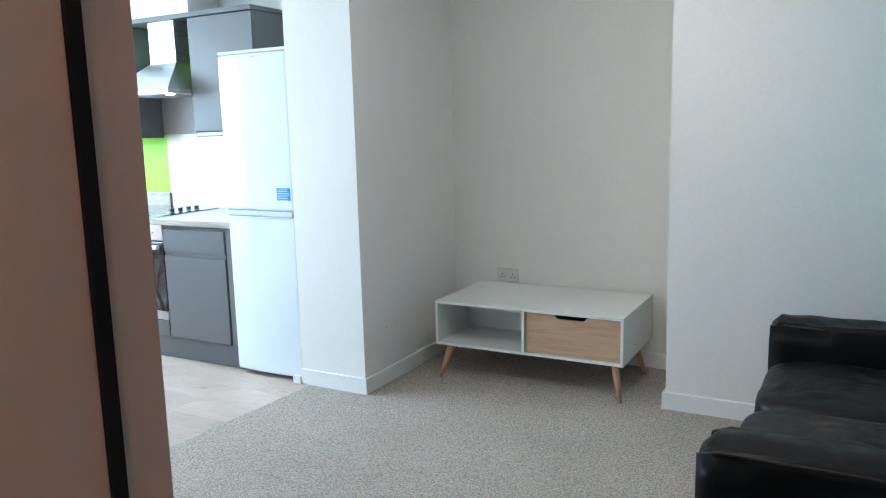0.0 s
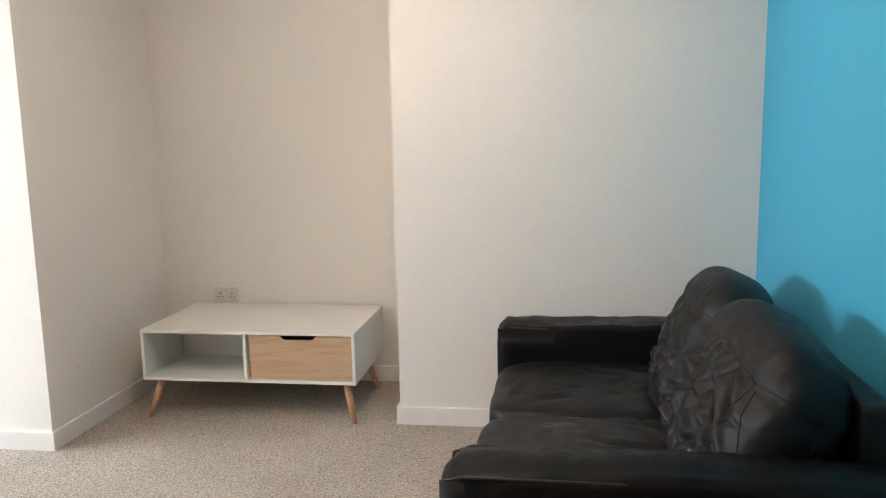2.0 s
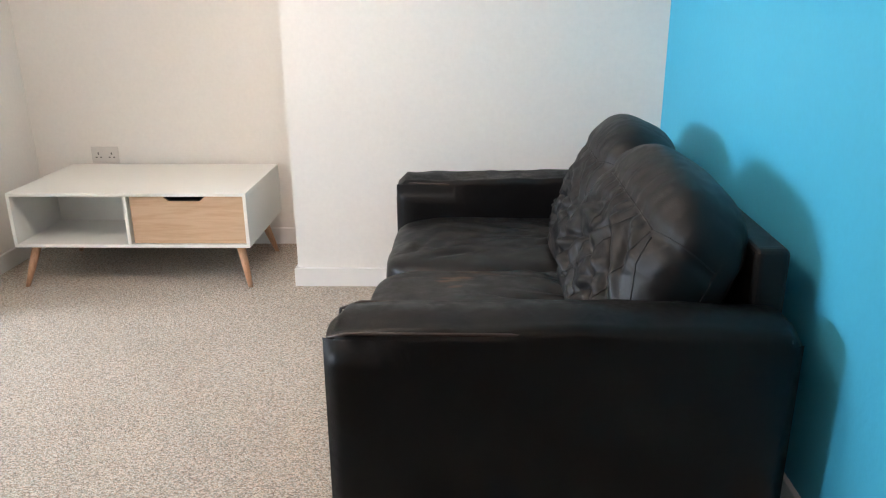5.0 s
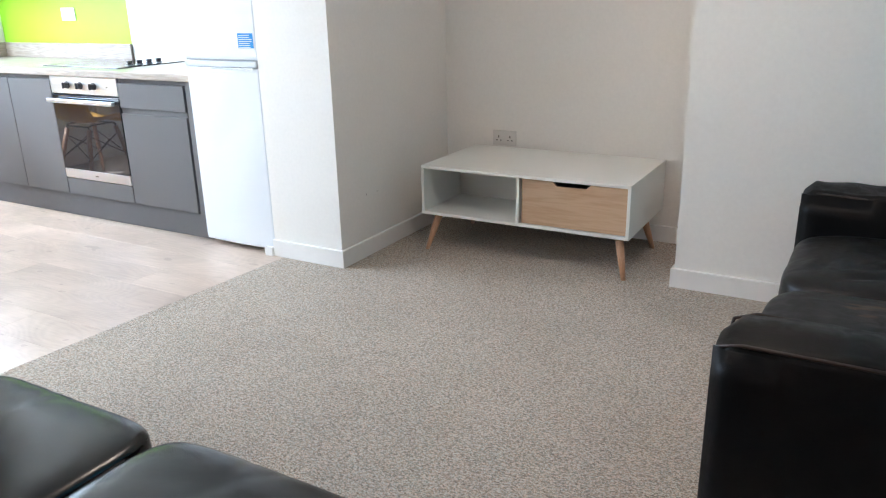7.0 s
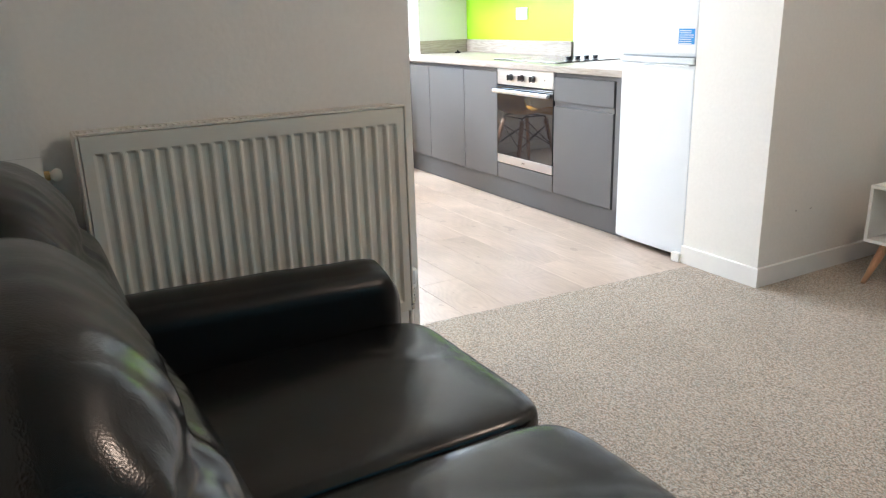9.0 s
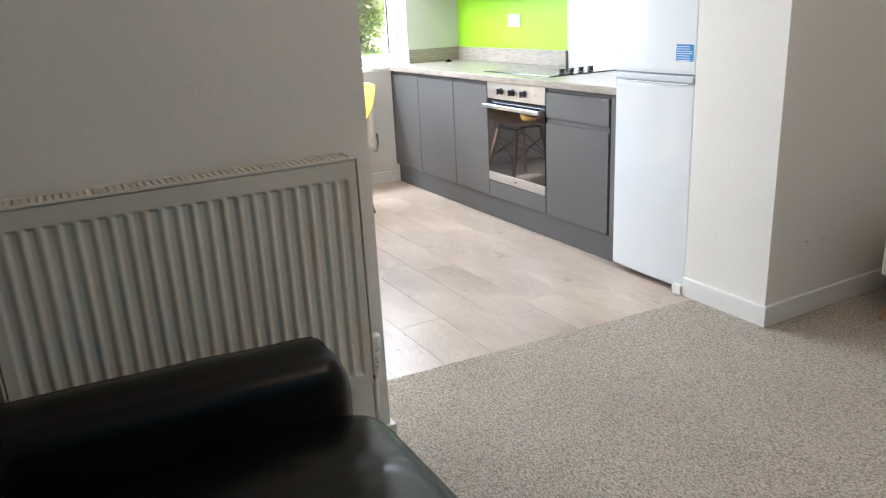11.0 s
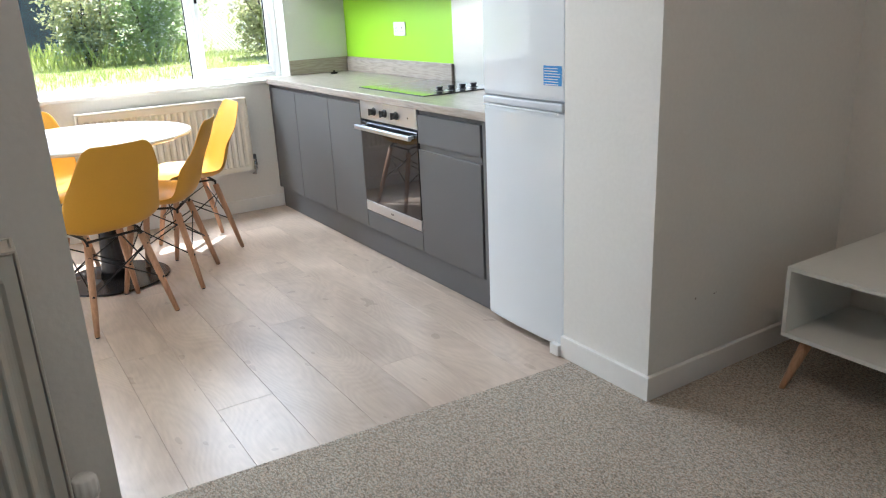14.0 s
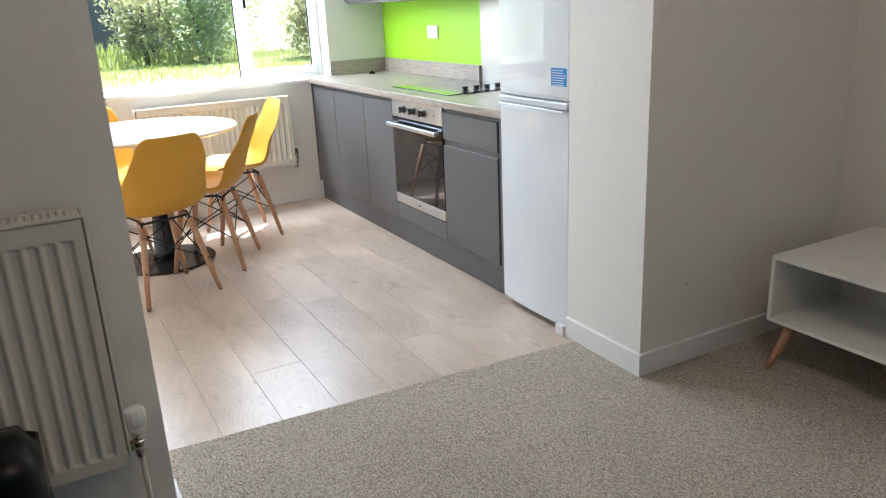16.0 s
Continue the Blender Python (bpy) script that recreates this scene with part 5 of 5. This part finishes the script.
def dining_chair():
    """A moulded shell chair on splayed dowel legs with wire bracing. Local +y is its front."""
    c = base("dining_chair", "mustard yellow moulded shell dining chair with splayed beech legs", "dining chair", "chairs round the table")
    # centre line of the shell from the front lip over the seat and up the back: y, z, half width
    prof = [(0.225, 0.405, 0.190), (0.215, 0.432, 0.205), (0.185, 0.447, 0.215), (0.12, 0.447, 0.224), (0.04, 0.438, 0.229), (-0.04, 0.432, 0.232),
            (-0.11, 0.436, 0.232), (-0.155, 0.455, 0.230), (-0.185, 0.495, 0.227), (-0.206, 0.55, 0.224), (-0.224, 0.62, 0.218),
            (-0.250, 0.69, 0.203), (-0.278, 0.760, 0.183), (-0.300, 0.815, 0.160), (-0.311, 0.838, 0.140), (-0.316, 0.850, 0.112)]
    n = 20
    bm = bmesh.new()
    P = [Vector((0, y, z)) for y, z, _ in prof]
    grid = []
    for i, (y, z, hw) in enumerate(prof):
        t = (P[min(i + 1, len(P) - 1)] - P[max(i - 1, 0)]).normalized()
        nrm = Vector((0, -t.z, t.y))
        if nrm.z < 0 and i < 7:
            nrm = -nrm
        if i >= 7 and nrm.y < 0:
            nrm = -nrm
        row = []
        curl = 0.055 if 2 < i < 11 else (0.02 if i <= 2 else 0.014)
        for j in range(n + 1):
            u = -1 + 2 * j / n
            lift = curl * abs(u) ** 3.2
            row.append(bm.verts.new(P[i] + Vector((u * hw, 0, 0)) + nrm * lift))
        grid.append(row)
    for a, b in zip(grid, grid[1:]):
        for j in range(n):
            bm.faces.new((a[j], a[j + 1], b[j + 1], b[j]))
    shell = part("shell", bm, YELLOW, c, "mustard yellow plastic seat shell", smooth=True)
    so = shell.modifiers.new("thickness", "SOLIDIFY")
    so.thickness, so.offset = 0.006, -1
    sub = shell.modifiers.new("smooth", "SUBSURF")
    sub.levels = sub.render_levels = 1
    tops, feet = {}, {}
    for sx in (-1, 1):
        for sy in (-1, 1):
            tp = Vector((sx * 0.125, sy * 0.115 + 0.01, 0.392))
            ft = Vector((sx * 0.195, sy * 0.195 + 0.0, 0.004))
            tops[sx, sy], feet[sx, sy] = tp, ft
            leg = part("leg", tube([tp, tp.lerp(ft, 0.5), ft], 0.015, 12, radii=[0.0170, 0.0160, 0.0118]), BEECH, c, "round beech dowel leg", smooth=True)
            part("glide", lathe([(0.009, -0.004), (0.010, 0.004), (0.006, 0.005)], 10, centre=ft), KNOB, leg, "dark plastic glide")
            for f in (0.12, 0.55):
                q = tp.lerp(ft, f)
                o = Vector((sx * 0.004, sy * 0.016, 0))
                part("bolt", tube([q - o, q + o], 0.006, 8), WIRE, leg, "black bolt")
    r = 0.0035
    for s in (-1, 1):
        for a, b in (((s, -1), (s, 1)), ((-1, s), (1, s))):
            for u, v in ((a, b), (b, a)):
                part("brace", tube([tops[u].lerp(feet[u], 0.12), tops[v].lerp(feet[v], 0.55)], r, 6), WIRE, c, "thin black wire brace", smooth=True)
    bm = bmesh.new()
    for sx in (-1, 1):
        a, b = tops[sx, -1], tops[sx, 1]
        up = Vector((0, 0, 0.030))
        tube([a - Vector((0, 0, 0.03)), a + up * 0.5, a.lerp(b, 0.1) + up, a.lerp(b, 0.9) + up, b + up * 0.5, b - Vector((0, 0, 0.03))], 0.006, 8, bm)
    for sy in (-1, 1):
        tube([tops[-1, sy] + Vector((0, 0, 0.02)), tops[1, sy] + Vector((0, 0, 0.02))], 0.006, 8, bm)
    part("seat_mount", bm, WIRE, c, "black metal seat mount", smooth=True)
    return c


ch = dining_chair()


def face(dx, dy):
    return math.degrees(math.atan2(-dx, dy))


ch.matrix_basis = pose(-3.935, 2.100, 0, 0, 0, face(-0.965, -0.26))
for (x, y), (dx, dy) in (((-4.283, 2.448), (-0.47, -0.88)), ((-4.785, 2.735), (0.0, -1.0)), ((-4.95, 1.95), (1.0, 0.0))):
    copy_thing(ch, pose(x, y, 0, 0, 0, face(dx, dy)))

# ---------------------------------------------------------------- lamps


def ceiling_lamp(x, y):
    l = base("ceiling_light", "white flush ceiling light added out of view", "ceiling light", "ceiling lights", place=(x, y, H))
    part("rose", lathe([(0.06, 0), (0.06, -0.02), (0.02, -0.03), (0, -0.03)], 24), WHITEPL, l)
    part("holder", lathe([(0.02, -0.031), (0.022, -0.09), (0, -0.09)], 20), WHITEPL, l)


# fittings added out of view; the kitchen one only goes with the fill lamp
ceiling_lamp(-0.40, 2.62)
ceiling_lamp(-3.7, 2.4)

# ---------------------------------------------------------------- garden


def ground_height(x, y):
    d = -5.7 - x
    h = -0.25 + min(max(d, 0), 3.7) * 0.246
    return h + 0.03 * noise.noise(Vector((x * 0.5, y * 0.5, 3.0))) * min(1, max(0, d))


bm = bmesh.new()
xs = [1500, 300, 60, 20, 5, -2, -5.7, -6.0, -6.5, -7, -7.5, -8, -8.5, -9, -9.4, -10, -11, -12, -14, -18, -30, -60, -300, -1500]
ys = [-1500, -300, -60, -20, -8, -4, -2, 0, 1, 2, 3, 4, 5, 6, 8, 12, 20, 60, 300, 1500]
g = [[bm.verts.new((x, y, ground_height(x, y) if x < -5.7 else -0.26)) for y in ys] for x in xs]
for a, b in zip(g, g[1:]):
    for j in range(len(ys) - 1):
        bm.faces.new((a[j], a[j + 1], b[j + 1], b[j]))
tagged(part("ground", bm, SOIL), "sunlit lawn rising from the house", kind="structure")


def blades():
    rnd = random.Random(11)
    vs, fs = [], []
    for _ in range(14000):
        d = rnd.uniform(3.2, 9.5)
        x = -5.7 - d
        y = rnd.uniform(0.8, 4.6 + d * 0.3)
        tall = rnd.uniform(0.03, 0.09) + (0.38 * rnd.random() if d > 6.2 and y < 5.2 and rnd.random() < 0.35 * (0.4 + noise.noise(Vector((x * 1.5, y * 1.5, 0))) * 1.5 + 0.5) else 0)
        a = rnd.uniform(0, 6.28)
        w = 0.0045
        lean = Vector((rnd.uniform(-0.4, 0.4), rnd.uniform(-0.4, 0.4), 1)) * tall
        z = ground_height(x, y) - 0.01
        k = len(vs)
        cx, cy = math.cos(a) * w, math.sin(a) * w
        vs += [(x - cx, y - cy, z), (x + cx, y + cy, z), (x + lean.x * 0.4 + cx * 0.6, y + lean.y * 0.4 + cy * 0.6, z + lean.z * 0.6), (x + lean.x, y + lean.y, z + lean.z)]
        fs += [(k, k + 1, k + 2), (k, k + 2, k + 3)]
    me = bpy.data.meshes.new("grass")
    me.from_pydata(vs, [], fs)
    me.materials.append(GRASS)
    tagged(new("grass", me), "long sunlit meadow grass", "grass", kind="stuff")


blades()


def bush(name, label, centre, radius, height, count, seed, leafmat, flowers=0):
    """A shrub: forked stems and many small leaves in uneven clumps."""
    rnd = random.Random(seed)
    x0, y0 = centre
    z0 = ground_height(x0, y0) - 0.03
    b = base(name, label, "bush", "garden bushes", place=(x0, y0, z0))
    bm = bmesh.new()
    tips = []
    for i in range(9):
        a = rnd.uniform(0, 6.28)
        r = radius * rnd.uniform(0.3, 0.8)
        top = Vector((math.cos(a) * r, math.sin(a) * r, height * rnd.uniform(0.5, 0.9)))
        mid = top * 0.5 + Vector((rnd.uniform(-0.1, 0.1), rnd.uniform(-0.1, 0.1), 0.1))
        tube([(top.x * 0.08, top.y * 0.08, 0), mid, top], 0.02, 6, bm, radii=[0.03, 0.02, 0.008])
        tips.append(top)
    part("stems", bm, BARK, b, "brown forked stems")
    clumps = [(rnd.choice(tips) * rnd.uniform(0.4, 1.1) + Vector((rnd.gauss(0, 0.3), rnd.gauss(0, 0.3), rnd.gauss(0, 0.2))) * radius) for _ in range(60)]
    clumps += [Vector((math.cos(a) * radius * rnd.uniform(0.2, 0.95), math.sin(a) * radius * rnd.uniform(0.2, 0.95), height * rnd.uniform(0.08, 0.5)))
               for a in [rnd.uniform(0, 6.28) for _ in range(40)]]

    def scatter(n, size, spread, material, nm, lab):
        vs, fs = [], []
        for _ in range(n):
            c = rnd.choice(clumps)
            p = c + Vector((rnd.gauss(0, spread), rnd.gauss(0, spread), rnd.gauss(0, spread)))
            if p.z < 0.02:
                p.z = rnd.uniform(0.02, 0.2)
            u = Vector((rnd.gauss(0, 1), rnd.gauss(0, 1), rnd.gauss(0, 0.6))).normalized()
            v = u.orthogonal().normalized()
            v.rotate(Matrix.Rotation(rnd.uniform(0, 6.28), 3, u))
            s = size * rnd.uniform(0.6, 1.3)
            k = len(vs)
            w = u.cross(v) * s * 0.15
            vs += [p - u * s, p + v * s * 0.45 + w, p + u * s, p - v * s * 0.45 + w]
            fs.append((k, k + 1, k + 2, k + 3))
        me = bpy.data.meshes.new(nm)
        me.from_pydata([tuple(q) for q in vs], [], fs)
        me.materials.append(material)
        ob = new(nm, me)
        ob.parent = b
        tagged(ob, lab, kind="stuff")

    scatter(count, 0.044, 0.12, leafmat, "leaves", "small green leaves")
    if flowers:
        scatter(flowers, 0.028, 0.14, BLOSSOM, "blossom", "white blossom heads")


bush("bush", "dense green shrub with white blossom", (-13.0, 4.45), 0.66, 1.9, 7000, 1, LEAF, 1500)
bush("bush", "pale green shrub beside the dense one", (-12.9, 3.50), 0.42, 1.55, 3400, 2, LEAF2, 300)
bush("bush", "sunlit shrub beside the mesh fence", (-12.2, 6.10), 0.48, 1.45, 4500, 3, LEAF2, 300)


def mesh_fence():
    f = base("mesh_fence", "white wire mesh garden fence", "fence", place=(-13.9, 5.0, ground_height(-13.9, 5.0)))
    bm = bmesh.new()
    w, h, s = 2.0, 1.7, 0.07
    n = int((w + h) / s)
    for i in range(n):
        for sg in (1, -1):
            a0, a1 = i * s - h, i * s
            y0, z0, y1, z1 = a0, 0.0, a1, h
            if y0 < 0:
                z0, y0 = -y0, 0.0
            if y1 > w:
                z1, y1 = h - (y1 - w), w
            if z1 <= z0:
                continue
            if sg < 0:
                y0, y1 = w - y0, w - y1
            tube([(0.003 * sg, y0 - 0.3, z0 - 0.05), (0.003 * sg, y1 - 0.3, z1 - 0.05)], 0.006, 4, bm)
    part("wire_mesh", bm, FENCEM, f, "diagonal wire netting")
    for y in (-0.3, 1.7):
        part("post", tube([(0, y, -0.15), (0, y, h + 0.05)], 0.025, 10), FENCEM, f, "round fence post")


mesh_fence()
sh = base("outbuilding", "dark slate grey outbuilding beyond the garden", "outbuilding", place=(-18.5, 2.75, 0.62))
part("wall", box((-1.5, -2.6, -0.2), (1.5, 0.85, 2.2)), SHEDM, sh)
part("roof", box((-1.65, -2.75, 2.2), (1.65, 1.0, 2.32), 0.02), DARKMETAL, sh)

# ---------------------------------------------------------------- laminate boards
boards = tagged(new("floor_boards"), "pale oak laminate floor boards in the kitchen", kind="structure")
LEN, WID, Y0 = 1.38, 0.2105, 2.203
starts = {-9: 0.5, -8: 0.9, -7: 0.2, -6: 0.7, -5: 1.1, -4: 0.4, -3: 0.9, -2: 0.15, -1: 0.23, 0: -2.728, 1: -2.10, 2: -3.337, 3: -2.672, 4: -2.16, 5: -3.10, 6: -2.45, 7: -3.3, 8: -2.9, 9: -2.3}
for k in range(-9, 10):
    ya, yb = Y0 + k * WID, Y0 + (k + 1) * WID
    ya, yb = max(ya, N), min(yb, CB)
    if yb - ya < 0.02:
        continue
    x = starts[k] if starts[k] < 0 else -3.6 + starts[k]
    while x < -2.0:
        x += LEN
    end = -2.22 if yb > 1.79 else RX - 0.112
    while x > WX:
        a, b = max(x - LEN, WX), min(x, end)
        if b - a > 0.02:
            bm = bmesh.new()
            box((a - b + 0.0004, 0.0004, -0.0085), (-0.0004, yb - ya - 0.0004, 0), 0.0006, 1, bm)
            p = part("board", bm, OAKFLOOR, boards)
            p.location = (b, ya, -0.0025)
        x -= LEN

# small scuffs on the pier
sc = bmesh.new()
for y, z, w, h in ((3.790, 0.313, 0.008, 0.004), (3.690, 0.316, 0.006, 0.008), (3.802, 0.316, 0.003, 0.003)):
    box((-1.8646, y, z), (-1.8640, y + w, z + h), bm=sc)
tagged(part("wall_scuff", sc, GREYWALL), "small dark scuffs on the white pier", kind="stuff")
